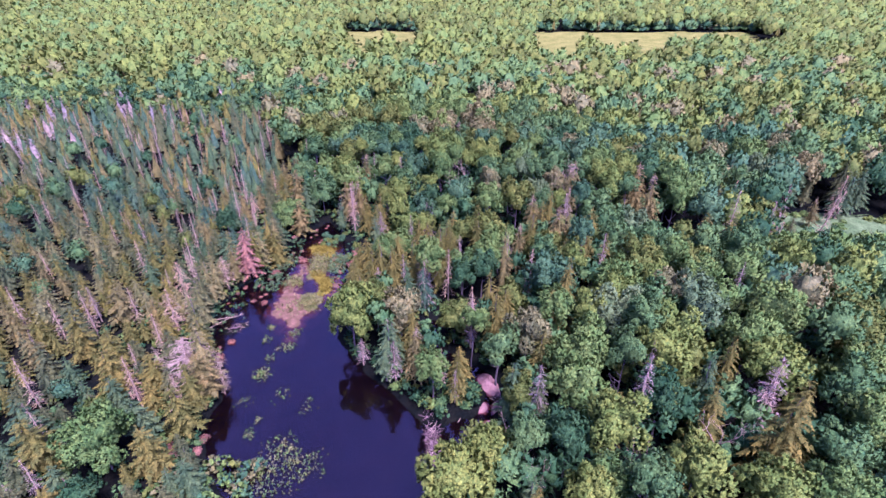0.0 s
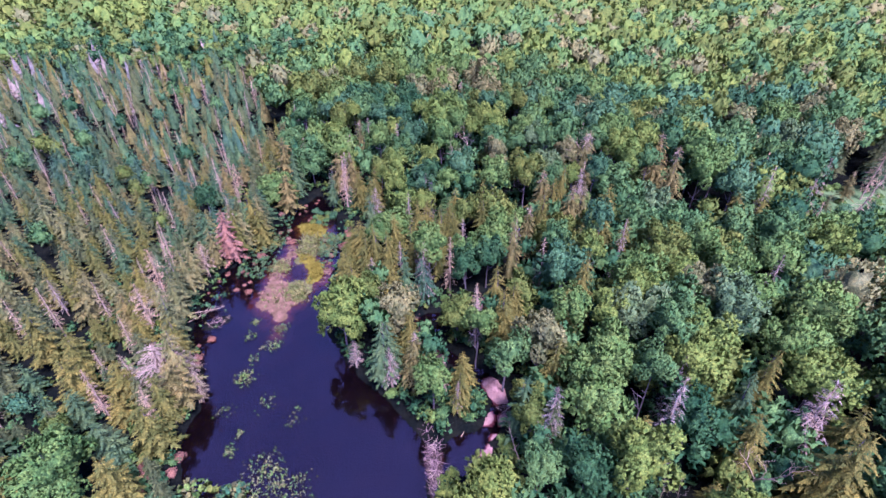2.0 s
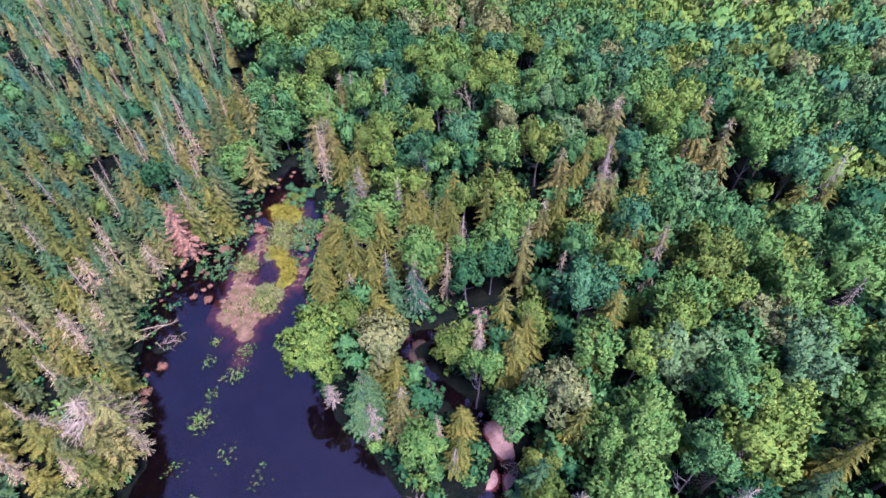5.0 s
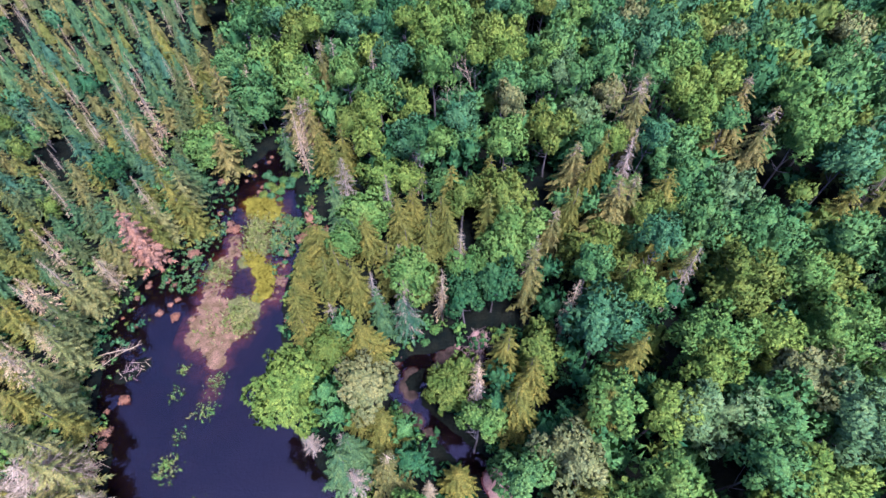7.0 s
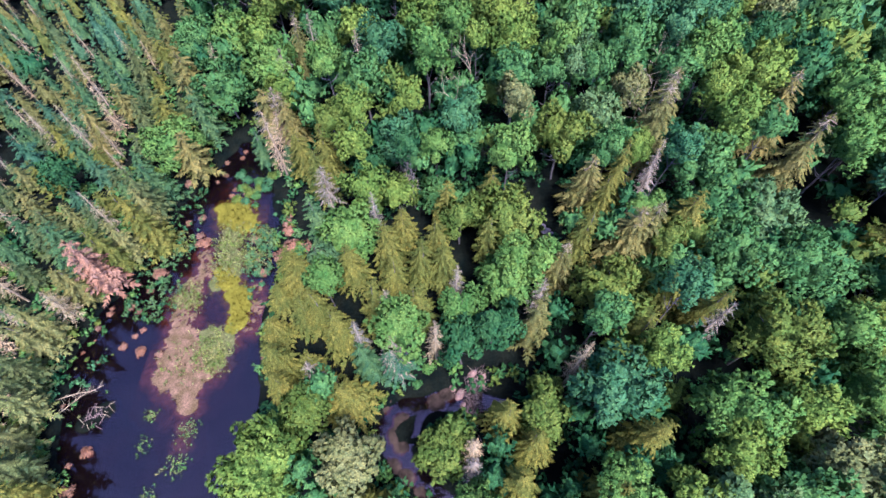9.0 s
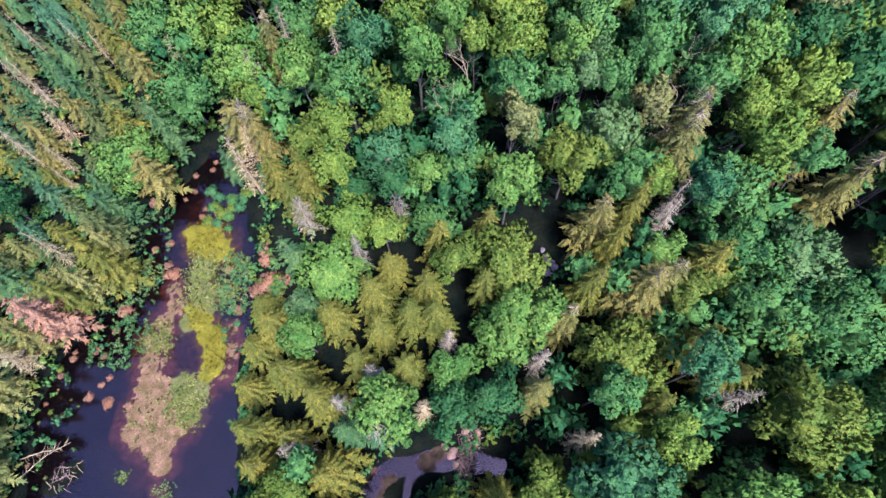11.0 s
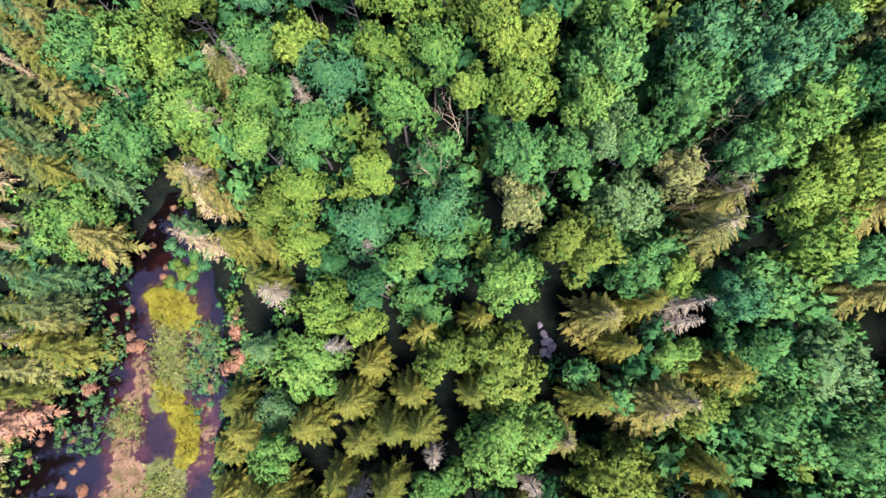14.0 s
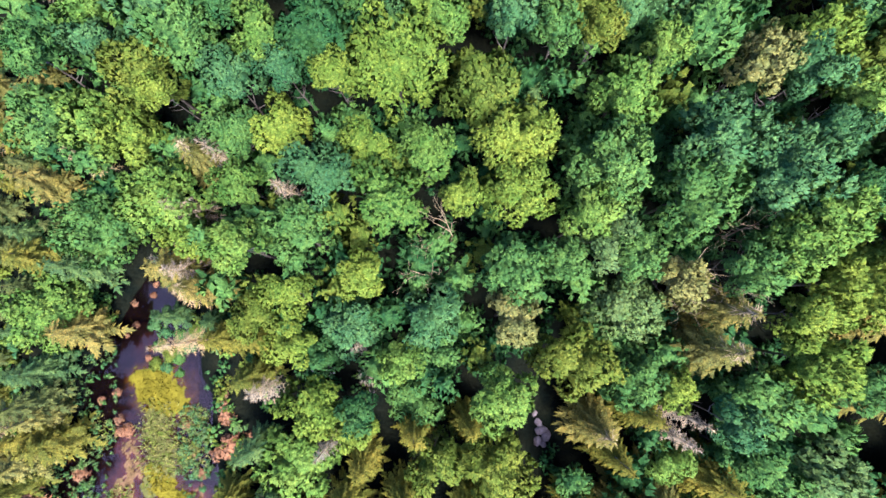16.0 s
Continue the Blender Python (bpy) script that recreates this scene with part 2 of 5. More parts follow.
def join(shapes):
    """Joins shapes of vertices, triangles and normals."""
    vs, ts, ns, n = [], [], [], 0
    for v, t, m in shapes:
        vs.append(v)
        ts.append(t + n)
        ns.append(m)
        n += len(v)
    return np.concatenate(vs), np.concatenate(ts), np.concatenate(ns)


def blades(p, d, side, length, width, fold, out):
    """Pointed leaf sprays: from p along d, folded along the middle, their faces turned towards out."""
    n = len(p)
    side = np.where((np.cross(d, side) * out).sum(1, keepdims=True) < 0, -side, side)
    up = np.cross(d, side)
    mid = p + d * length[:, None] * 0.45
    w = side * width[:, None] * 0.5
    v = np.stack([p, mid + w + up * fold[:, None], p + d * length[:, None], mid - w + up * fold[:, None]], 1).reshape(-1, 3)
    b = np.arange(n)[:, None] * 4
    turned = unit(0.84 * out + 0.16 * up)
    return v, np.concatenate([b + [1, 0, 2], b + [2, 0, 3]], 1).reshape(-1, 3), np.repeat(turned, 4, 0)


def leaves(p, d, side, length, width, out):
    """Small uneven leaves, one triangle each, widest past the middle."""
    side = np.where((np.cross(d, side) * out).sum(1, keepdims=True) < 0, -side, side)
    ln, w = length[:, None], (width * 0.5)[:, None]
    v = np.stack([p, p + d * ln + side * w * 0.35, p + d * ln * 0.62 - side * w * 1.3], 1).reshape(-1, 3)
    return v, np.arange(len(v)).reshape(-1, 3)[:, ::-1], np.repeat(out, 3, 0)


def needles(p, d, side, length, width, out):
    """Pointed needle twigs, one triangle each."""
    side = np.where((np.cross(d, side) * out).sum(1, keepdims=True) < 0, -side, side)
    ln, w = length[:, None], (width * 0.5)[:, None]
    v = np.stack([p + side * w, p + d * ln, p - side * w], 1).reshape(-1, 3)
    return v, np.arange(len(v)).reshape(-1, 3)[:, ::-1], np.repeat(unit(0.9 * out + 0.1 * np.cross(d, side)), 3, 0)


def tube(points, radii, sides=6):
    """A tapered limb along a line of points."""
    vs, ts = [], []
    pts = [np.asarray(p, float) for p in points]
    for i, p in enumerate(pts):
        d = unit(pts[min(i + 1, len(pts) - 1)] - pts[max(i - 1, 0)])
        a = unit(np.cross(d, (0.31, 0.95, 0.1)))
        b = np.cross(d, a)
        for k in range(sides):
            f = 2 * math.pi * k / sides
            vs.append(p + radii[i] * (math.cos(f) * a + math.sin(f) * b))
    for i in range(len(pts) - 1):
        for k in range(sides):
            a, b = i * sides + k, i * sides + (k + 1) % sides
            ts += [(a, b, b + sides), (a, b + sides, a + sides)]
    vs = np.array(vs)
    return vs, np.array(ts), unit(vs - np.repeat(np.array(pts), sides, 0))


# ---- tree forms; a broadleaf crown is 1 wide from its middle, other trees are 1 high ----


def tufts(r, base, lean, size, count, wide, splay, soft=0.0):
    """Leaf tufts: from each base a bunch of blades that splay round the way it leans, lit as a small round tuft."""
    n = len(base)
    base, lean, size = np.repeat(base, count, 0), np.repeat(lean, count, 0), np.repeat(size, count)
    a = unit(np.cross(lean, r.normal(size=lean.shape)))
    b = np.cross(lean, a)
    f = (np.tile(np.arange(count), n) + np.repeat(r.uniform(0, 1, n), count)) * 2 * math.pi / max(count - 1, 1)
    open_ = np.where(np.tile(np.arange(count), n) == 0, 0.12, splay) * r.uniform(0.7, 1.25, n * count)
    d = unit(lean + (a * np.cos(f)[:, None] + b * np.sin(f)[:, None]) * open_[:, None])
    ln = size * r.uniform(0.72, 1.25, n * count)
    return leaves(base, d, unit(np.cross(d, lean) + 0.25 * r.normal(size=d.shape)), ln, ln * wide, unit((1 - soft) * 0.62 * d + (0.5 + soft) * lean + (0, 0, 0.22)))


def crown_form(seed, lobes, count, each=6, leaf=0.19, low=-0.4, wide=0.6, splay=0.8, bulk=0.66, depth=0.32, rings=6, sides=11, soft=0.0):
    """A broadleaf crown: leaf tufts over a dome of rounded boughs, with gaps between the boughs."""
    r = np.random.default_rng(seed)
    i = np.arange(lobes) + 0.5
    c = 1 - (1.25) * i / lobes
    f = i * 2.39996 + r.uniform(-0.5, 0.5, lobes)
    bough = unit(np.column_stack([np.sqrt(1 - c * c) * np.cos(f), np.sqrt(1 - c * c) * np.sin(f), c]) + 0.22 * r.normal(size=(lobes, 3)))
    far = r.uniform(0.95, 1.22, lobes)
    narrow = 1.25 / math.sqrt(lobes) * 1.25

    def dome(d):
        k = d @ bough.T
        best = k.argmax(1)
        fall = np.clip(np.arccos(np.clip(k.max(1), -1, 1)) / narrow, 0, 1.3)
        return best, fall, far[best] * (1 - depth * fall ** 2)

    j = np.arange(count) + 0.5
    z = 1 - (1 - low) * j / count
    g = j * 2.39996
    d = unit(np.column_stack([np.sqrt(1 - z * z) * np.cos(g), np.sqrt(1 - z * z) * np.sin(g), z]) + 0.5 / math.sqrt(count) * r.normal(size=(count, 3)))
    best, fall, out = dome(d)
    keep = r.random(count) > np.clip((fall - 0.75) * 1.3, 0, 0.8)
    d, best, out = d[keep], best[keep], out[keep]
    squash = np.append(r.uniform(0.9, 1.12, 2), r.uniform(0.95, 1.15))
    p = d * (out * r.uniform(0.86, 1.03, len(d)))[:, None] * squash
    round_it = unit(p - bough[best] * 0.5)
    lean = unit(0.55 * d + 0.65 * round_it + np.array((0, 0, 0.5)) + 0.2 * r.normal(size=d.shape))
    size = leaf * r.uniform(0.75, 1.25, len(d))
    shapes = [tufts(r, p - lean * (size * 0.65)[:, None], lean, size, each, wide, splay, soft)]
    if bulk:
        v = [(0.0, 0.0, 1.0)] + [(math.sin(q) * math.cos(w), math.sin(q) * math.sin(w), math.cos(q)) for q in np.linspace(0.45, 2.3, rings) for w in np.arange(sides) * 2 * math.pi / sides]
        v = np.array(v)
        t = [(0, 1 + k, 1 + (k + 1) % sides) for k in range(sides)]
        for q in range(rings - 1):
            for k in range(sides):
                m, n = 1 + q * sides + k, 1 + q * sides + (k + 1) % sides
                t += [(m, m + sides, n + sides), (m, n + sides, n)]
        shapes.append((v * (dome(v)[2] * bulk)[:, None] * squash, np.array(t), v))
    return join(shapes)


def spruce_form(seed, levels, around, wide=0.13, pairs=5, droop=0.35, base=0.12, thin=1.0, core=True, power=0.75, bulk=0.34, rise=0.25, feather=0.30):
    """Needle foliage: tiers of single boughs, each a feathered frond that rises a little and droops at its tip."""
    r = np.random.default_rng(seed)
    out = []
    if core:
        k = np.arange(7) * 2 * math.pi / 7
        ring = np.stack([np.cos(k) * wide * bulk, np.sin(k) * wide * bulk, np.full(7, base + 0.05)], 1)
        out.append((np.vstack([ring, (0, 0, 0.9)]), np.array([(i, (i + 1) % 7, 7) for i in range(7)]), unit(np.vstack([ring * (1, 1, 0) + (0, 0, wide * 0.2), (0, 0, 1)]))))
    up = np.array((0, 0, 1.0))
    turn0 = 0.0
    for i in range(levels):
        z = base + (0.985 - base) * ((i + 0.5) / levels) ** 0.92
        reach = wide * (1 - (z - base) / (1.0 - base)) ** power + 0.014
        n = max(min(around, 5), int(round(around * (0.75 + 0.25 * reach / wide))))
        turn0 += 1.1
        for j in range(n):
            f = turn0 + 2 * math.pi * (j + r.uniform(-0.28, 0.28)) / n
            ln = reach * r.uniform(0.72, 1.18)
            o = np.array((math.cos(f), math.sin(f), 0))
            s = np.array((-math.sin(f), math.cos(f), 0))
            fall = droop * r.uniform(0.7, 1.3)
            zz = z + r.uniform(-0.7, 0.7) / levels
            u = np.repeat(np.linspace(0.14, 0.86, pairs), 2)
            hand = np.tile((1.0, -1.0), pairs)
            side_len = ln * feather * (1.12 - u) ** 0.6 * r.uniform(0.8, 1.2, 2 * pairs) * (0.55 + 0.9 * np.minimum(u * 2.2, 1) * 0.5)
            u, hand, side_len = np.append(u, 0.72), np.append(hand, 0.0), np.append(side_len, ln * 0.34)
            height = zz + ln * (rise * u - (rise + fall) * u * u)
            slope = rise - 2 * (rise + fall) * u
            p = o * (ln * u)[:, None] + up * height[:, None]
            ang = hand * r.uniform(0.75, 1.05, len(u))
            d = unit(o * np.cos(ang)[:, None] + s * np.sin(ang)[:, None] + up * (slope * np.cos(ang) - 0.12 * abs(hand))[:, None])
            across = unit(np.cross(d, up) + 0.2 * r.normal(size=d.shape))
            out.append(needles(p, d, across, side_len * 1.15, side_len * 0.5 * thin, unit(o * (0.35 + 0.35 * u)[:, None] + s * (0.35 * hand)[:, None] + up * 0.85)))
    k = np.arange(5) * 2 * math.pi / 5
    d = unit(np.column_stack([np.cos(k) * 0.5, np.sin(k) * 0.5, np.ones(5)]))
    tip = np.full(5, 0.05)
    out.append(needles(np.tile((0, 0, 0.95), (5, 1)), d, unit(np.cross(d, up)), tip, tip * 0.3, d))
    return join(out)


def trunk_form(seed, h=1.0, r0=0.014, limbs=5, reach=0.2, lo=0.35, hi=0.75):
    """Tapered trunk, slightly bent, with limbs reaching up into the crown."""
    r = np.random.default_rng(seed)
    z = np.linspace(0, 0.96, 7) * h
    bend = np.cumsum(r.normal(0, 0.006, (7, 2)), 0) * h
    bend[0] = 0
    line = np.column_stack([bend, z])
    out = [tube(line, r0 * h * np.linspace(1.15, 0.15, 7) ** 0.9, 6)]
    for _ in range(limbs):
        k = r.uniform(lo, hi)
        a = np.array([np.interp(k * h, z, line[:, 0]), np.interp(k * h, z, line[:, 1]), k * h])
        f = r.uniform(0, 6.28)
        d = np.array((math.cos(f), math.sin(f), 0)) * reach * h * r.uniform(0.6, 1.1)
        up = np.array((0, 0, reach * h * r.uniform(0.4, 0.9)))
        out.append(tube([a, a + d * 0.5 + up * 0.35, a + d + up], [r0 * h * 0.5, r0 * h * 0.32, r0 * h * 0.08], 4))
    return join(out)


def bare_form(seed, sticks=34, reach=0.10, droop=0.3, start=0.2, sprays=0, thick=1.35):
    """A dead conifer: bare tapered stem with many broken branch stubs, long ones with side twigs."""
    r = np.random.default_rng(seed)
    out = [tube([(0, 0, 0), (0.004, 0, 0.35), (-0.004, 0.004, 0.7), (0, 0, 1)], thick * np.array((0.010, 0.0075, 0.0045, 0.0012)), 6)]
    for _ in range(sticks):
        k = r.uniform(start, 0.97)
        f = r.uniform(0, 6.28)
        ln = reach * (1.08 - k) ** 0.6 * r.uniform(0.4, 1.25)
        d = np.array((math.cos(f), math.sin(f), 0))
        a = np.array((0, 0, k))
        tip = a + d * ln + (0, 0, -droop * ln)
        out.append(tube([a, tip], [0.0028 * thick, 0.0006 * thick], 3))
        for q in r.uniform(0.35, 0.95, sprays):
            b = a + (tip - a) * q
            g = f + r.choice((-1, 1)) * r.uniform(0.5, 0.95)
            out.append(tube([b, b + np.array((math.cos(g), math.sin(g), r.uniform(-0.4, 0.2))) * ln * r.uniform(0.15, 0.4)], [0.0013 * thick, 0.0004 * thick], 3))
    return join(out)


def fork_form(seed, depth=4):
    """A dead broadleaf tree: forked bare limbs."""
    r = np.random.default_rng(seed)
    out = []

    def grow(a, d, ln, rad, k):
        b = a + d * ln * 0.55 + r.normal(0, 0.04 * ln, 3)
        c = b + unit(d + r.normal(0, 0.22, 3)) * ln * 0.5
        out.append(tube([a, b, c], [rad, rad * 0.8, rad * 0.6], 5 if k > 2 else 3))
        if k:
            for _ in range(3 if k > 2 else 2 + (r.random() > 0.5)):
                grow(c if r.random() > 0.3 else b, unit(d + r.normal(0, 0.55, 3) + (0, 0, 0.15)), ln * r.uniform(0.55, 0.8), rad * 0.55, k - 1)

    grow(np.zeros(3), np.array((0.05, 0.0, 1.0)), 0.46, 0.016, depth)
    return join(out)


# ---- building single trees ----
OCC = []          # x, y, clear radius of every tree placed so far
PROTO = {}
MADE = {"broadleaf": 0, "spruce": 0, "dead": 0}


def part(name, form, mat, parent, label=""):
    key = (name, id(form[0]), mat.name)
    if key not in PROTO:
        PROTO[key] = link_mesh(name, form[0], form[1], [mat], normals=form[2])
    ob = new(name, PROTO[key])
    ob.parent = parent
    return tagged(ob, label)


HERO = [crown_form(11 + i, (11, 15, 13, 18)[i % 4], (820, 900, 1000, 860)[i % 4], (6, 6, 5, 6)[i % 4], (0.13, 0.12, 0.115, 0.13)[i % 4], wide=0.75, depth=0.36, soft=0.25) for i in range(8)]
LARGE = [crown_form(25 + i, 24, 1300, 6, 0.10, depth=0.36, wide=0.75, soft=0.25) for i in range(3)]
PLAIN = [crown_form(31 + i, 13, 560, 5, 0.145, wide=0.8, soft=0.3) for i in range(5)]
STEM = [trunk_form(51 + i, 1.0, 0.013, 6, 0.17) for i in range(4)]
SPRUCE = [spruce_form(61 + i, 12, 7, 0.19, 5, 0.3, thin=1.3, power=0.62, bulk=0.5, feather=0.36) for i in range(4)]
WIDE_SPRUCE = [spruce_form(71 + i, 13, 12, 0.24, 6, 0.45, 0.2, 1.2, True, 0.66, 0.42, 0.25, 0.27) for i in range(4)]
TOP_TWIGS = [bare_form(131, 46, 0.16, 0.25, 0.80)]
SPRUCE_STEM = [trunk_form(81, 1.0, 0.011, 0)]
TWIGGY = [spruce_form(91 + i, 20, 5, 0.11, 5, 0.35, 0.2, 0.42, False, 0.6) for i in range(4)]
BARE = [bare_form(101 + i) for i in range(4)]
BROAD = [bare_form(141 + i, 120, 0.46, 0.2, 0.25, 5, 2.6) for i in range(2)]
FORK = [fork_form(111 + i) for i in range(3)]
BUSH = [crown_form(121 + i, 7, 80, 6, 0.30, 0.0, 0.8) for i in range(4)]

LEAF_SAYS = {
    "bright": "bright yellow-green broadleaf tree in the dense forest", "fresh": "fresh green broadleaf tree with a rounded crown",
    "green": "mid-green broadleaf tree in the closed canopy", "blue": "blue-green broadleaf tree with dense foliage",
    "olive": "olive-green broadleaf tree with a full crown", "tan": "broadleaf tree with dry tan and thinning leaves",
    "dark": "dark green broadleaf tree among its neighbours",
    "hoary": "pale grey-green broadleaf tree with fine leaves"}
NEEDLE_SAYS = {
    "needle": "dark green spruce with drooping branches", "teal": "blue-green spruce with a pointed top",
    "golden": "golden-olive conifer with star-like branches", "brown": "brownish olive conifer with thinning needles",
    "faded": "faded beige-olive bog spruce with thinning needles",
    "sombre": "dark olive bog spruce with a slender top",
    "red": "rust-red dying conifer on the pond bank", "grey": "grey dead spruce still holding its twigs",
    "pale": "pale pinkish dead spruce with bare twigs"}


def broadleaf(x, y, r, h=16.0, tone="green", fine=True):
    z = terrain(x, y) - 0.15
    top = new("broadleaf_tree")
    k = random.randrange(100)
    part("trunk", STEM[k % len(STEM)], BARK, top).scale = (min(h, r * 3.6), min(h, r * 3.6), h * 0.84)
    forms = LARGE if r > 4.2 and fine else HERO if fine else PLAIN
    c = part("crown", forms[k % len(forms)], LEAF[tone], top)
    deep = min(r * 1.22, h * 0.45)
    c.location, c.scale = (0, 0, h - deep * 1.12), (r, r, deep)
    top.matrix_basis = pose(x, y, z, random.uniform(-3, 3), random.uniform(-3, 3), random.uniform(0, 360))
    OCC.append((x, y, r * 0.78))
    MADE["broadleaf"] += 1
    return tagged(top, LEAF_SAYS[tone], "tree", "forest trees")


def spruce(x, y, h=12.0, tone="needle", r=None, fine=True):
    """r: reach of the lowest branches."""
    z = terrain(x, y) - 0.1
    if x > -20 and y < 110 and tone == "golden" and r:
        r = min(r * 1.2, max(r, 2.45))
    wide = fine and r is not None and (r / h > 0.22 or r > 2.4) and x > -22
    forms, ratio = (WIDE_SPRUCE, 0.24) if wide else (SPRUCE, 0.19)
    s = (r / ratio) if r else h * random.uniform(0.9, 1.15)
    top = new("conifer_tree")
    part("trunk", SPRUCE_STEM[0], BARK, top).scale = (h, h, h * 0.97)
    part("foliage", forms[random.randrange(len(forms))], NEEDLE[tone], top).scale = (s, s, h)
    if wide and tone == "brown":
        part("leader", TOP_TWIGS[0], DEADWOOD, top, "bare pale leader with twigs at the top").scale = (h, h, h * 1.015)
    top.matrix_basis = pose(x, y, z, random.uniform(-3, 3), random.uniform(-3, 3), random.uniform(0, 360))
    OCC.append((x, y, s * ratio * 0.75))
    MADE["spruce"] += 1
    return tagged(top, NEEDLE_SAYS[tone], "tree", "forest trees")


def snag(x, y, h=11.0, tone="grey", lean=0.0, lean_to=0.0, twigs=True, wide=1.0, broad=False):
    """A dead standing conifer; lean in degrees towards the compass bearing lean_to."""
    z = terrain(x, y) - 0.1
    top = new("dead_conifer")
    part("trunk", random.choice(BROAD if broad else BARE), DEADWOOD, top).scale = (h, h, h)
    if twigs:
        part("dead_foliage", TWIGGY[random.randrange(4)], NEEDLE[tone], top).scale = (h * wide, h * wide, h)
    a = radians(lean_to)
    tip = Vector((math.sin(a) * math.sin(radians(lean)), math.cos(a) * math.sin(radians(lean)), math.cos(radians(lean))))
    top.matrix_basis = Matrix.Translation((x, y, z)) @ tip.to_track_quat("Z", "Y").to_matrix().to_4x4() @ pose(0, 0, 0, 0, 0, random.uniform(0, 360))
    OCC.append((x, y, 0.8))
    MADE["dead"] += 1
    return tagged(top, NEEDLE_SAYS[tone] if twigs else "bare bleached dead conifer with broken branch stubs", "dead tree", "dead trees")


def bare_tree(x, y, h=15.0, lean=0.0, lean_to=0.0):
    z = terrain(x, y) - 0.1
    top = new("dead_broadleaf_tree")
    part("branchwork", FORK[random.randrange(3)], DEADWOOD, top).scale = (h * 0.5, h * 0.5, h * 0.56)
    part("trunk", trunk_form(7, 1.0, 0.014, 0), DEADWOOD, top).scale = (h, h, h * 0.42)
    top.children[0].location = (0, 0, h * 0.34)
    a = radians(lean_to)
    tip = Vector((math.sin(a) * math.sin(radians(lean)), math.cos(a) * math.sin(radians(lean)), math.cos(radians(lean))))
    top.matrix_basis = Matrix.Translation((x, y, z)) @ tip.to_track_quat("Z", "Y").to_matrix().to_4x4()
    OCC.append((x, y, 1.0))
    return tagged(top, "bleached leafless dead tree with forked limbs", "dead tree", "dead trees")


def bush(x, y, r=0.9, tone="green", says="low green shrub at the water's edge", flat=0.8):
    ob = new("shrub")
    mat = LEAF.get(tone) or NEEDLE[tone]
    part("foliage", BUSH[random.randrange(4)], mat, ob).scale = (r, r, r * flat)
    ob.matrix_basis = pose(x, y, max(terrain(x, y), -0.05), 0, 0, random.uniform(0, 360))
    return tagged(ob, says, "shrub", "bank shrubs")


# ---- ground and water ----


def lines(*spans):
    """Grid lines from spans of (start, end, step)."""
    return np.unique(np.concatenate([np.arange(a, b + 1e-6, s) for a, b, s in spans]))


gx = lines((-3000, -400, 200), (-400, -60, 20), (-60, 25, 1.0), (25, 130, 5), (130, 400, 15), (400, 3000, 200))
gy = lines((-1500, -60, 120), (-60, 0, 20), (0, 120, 1.0), (120, 360, 12), (360, 500, 6), (500, 1400, 40), (1400, 3800, 200))
gv = np.array([(x, y, terrain(x, y)) for y in gy for x in gx])
nx, ny = len(gx), len(gy)
q = (np.arange(ny - 1)[:, None] * nx + np.arange(nx - 1)).ravel()
gt = np.stack([q, q + 1, q + nx + 1, q, q + nx + 1, q + nx], 1).reshape(-1, 3)
mid = gv[gt].mean(1)
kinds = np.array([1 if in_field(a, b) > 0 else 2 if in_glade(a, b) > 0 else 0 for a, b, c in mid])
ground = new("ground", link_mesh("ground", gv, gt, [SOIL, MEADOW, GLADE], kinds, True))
tagged(ground, "forest floor coloured dark for canopy shade, a pale meadow far off", "ground", kind="structure")

wx, wy = (-60, 24), (4, 122)
bm = bmesh.new()
bm.faces.new([bm.verts.new((x, y, 0)) for x, y in ((wx[0], wy[0]), (wx[1], wy[0]), (wx[1], wy[1]), (wx[0], wy[1]))])
me = bpy.data.meshes.new("water")
bm.to_mesh(me)
bm.free()
me.materials.append(WATER)
tagged(new("water", me), "still dark bog pond reflecting the sky", "pond", kind="structure")

# ---- broadleaf trees along the flight line: x, y, crown reach, height, leaf tone ----
broadleaf(13.9, 29.2, 2.6, 17.0, "bright")
broadleaf(38.2, 29.9, 3.2, 16.9, "fresh")
broadleaf(20.7, 29.9, 2.6, 16.8, "green")
broadleaf(33.8, 31.1, 3.7, 16.0, "bright")
broadleaf(26.8, 32.5, 3.4, 16.7, "bright")
broadleaf(44.0, 35.6, 3.3, 15.3, "green")
broadleaf(5.3, 38.2, 3.0, 12, "bright")
broadleaf(49.2, 39.2, 3.8, 16.5, "fresh")
broadleaf(15.2, 39.8, 3.2, 12, "dark")
broadleaf(28.9, 46.0, 3.4, 13, "dark")
broadleaf(10.5, 48.8, 2.6, 10, "olive")
broadleaf(56.4, 48.9, 4.4, 15.1, "fresh")
broadleaf(24.2, 49.2, 2.6, 16.0, "green")
broadleaf(10.6, 52.0, 2.3, 9, "olive")
broadleaf(28.9, 57.1, 2.9, 17.0, "green")
broadleaf(8.4, 57.2, 3.4, 13, "green")
broadleaf(62.0, 57.9, 4.6, 15.5, "olive")
broadleaf(-6.9, 65.7, 3.6, 13, "tan")
broadleaf(-11.7, 70.6, 2.6, 11, "olive")
broadleaf(4.0, 77.7, 2.8, 11, "dark")
broadleaf(17.9, 79.0, 2.6, 14, "green")
broadleaf(7.5, 79.8, 2.8, 12, "dark")
broadleaf(26.5, 81.1, 2.5, 16.9, "blue")
broadleaf(56.4, 81.6, 4.4, 15.8, "green")
broadleaf(-11.9, 84.9, 2.2, 11, "fresh")
broadleaf(29.4, 100.1, 2.3, 16.5, "blue")
broadleaf(-2.3, 100.6, 2.0, 16.2, "dark")
broadleaf(-13.7, 114.3, 2.7, 16.5, "fresh")
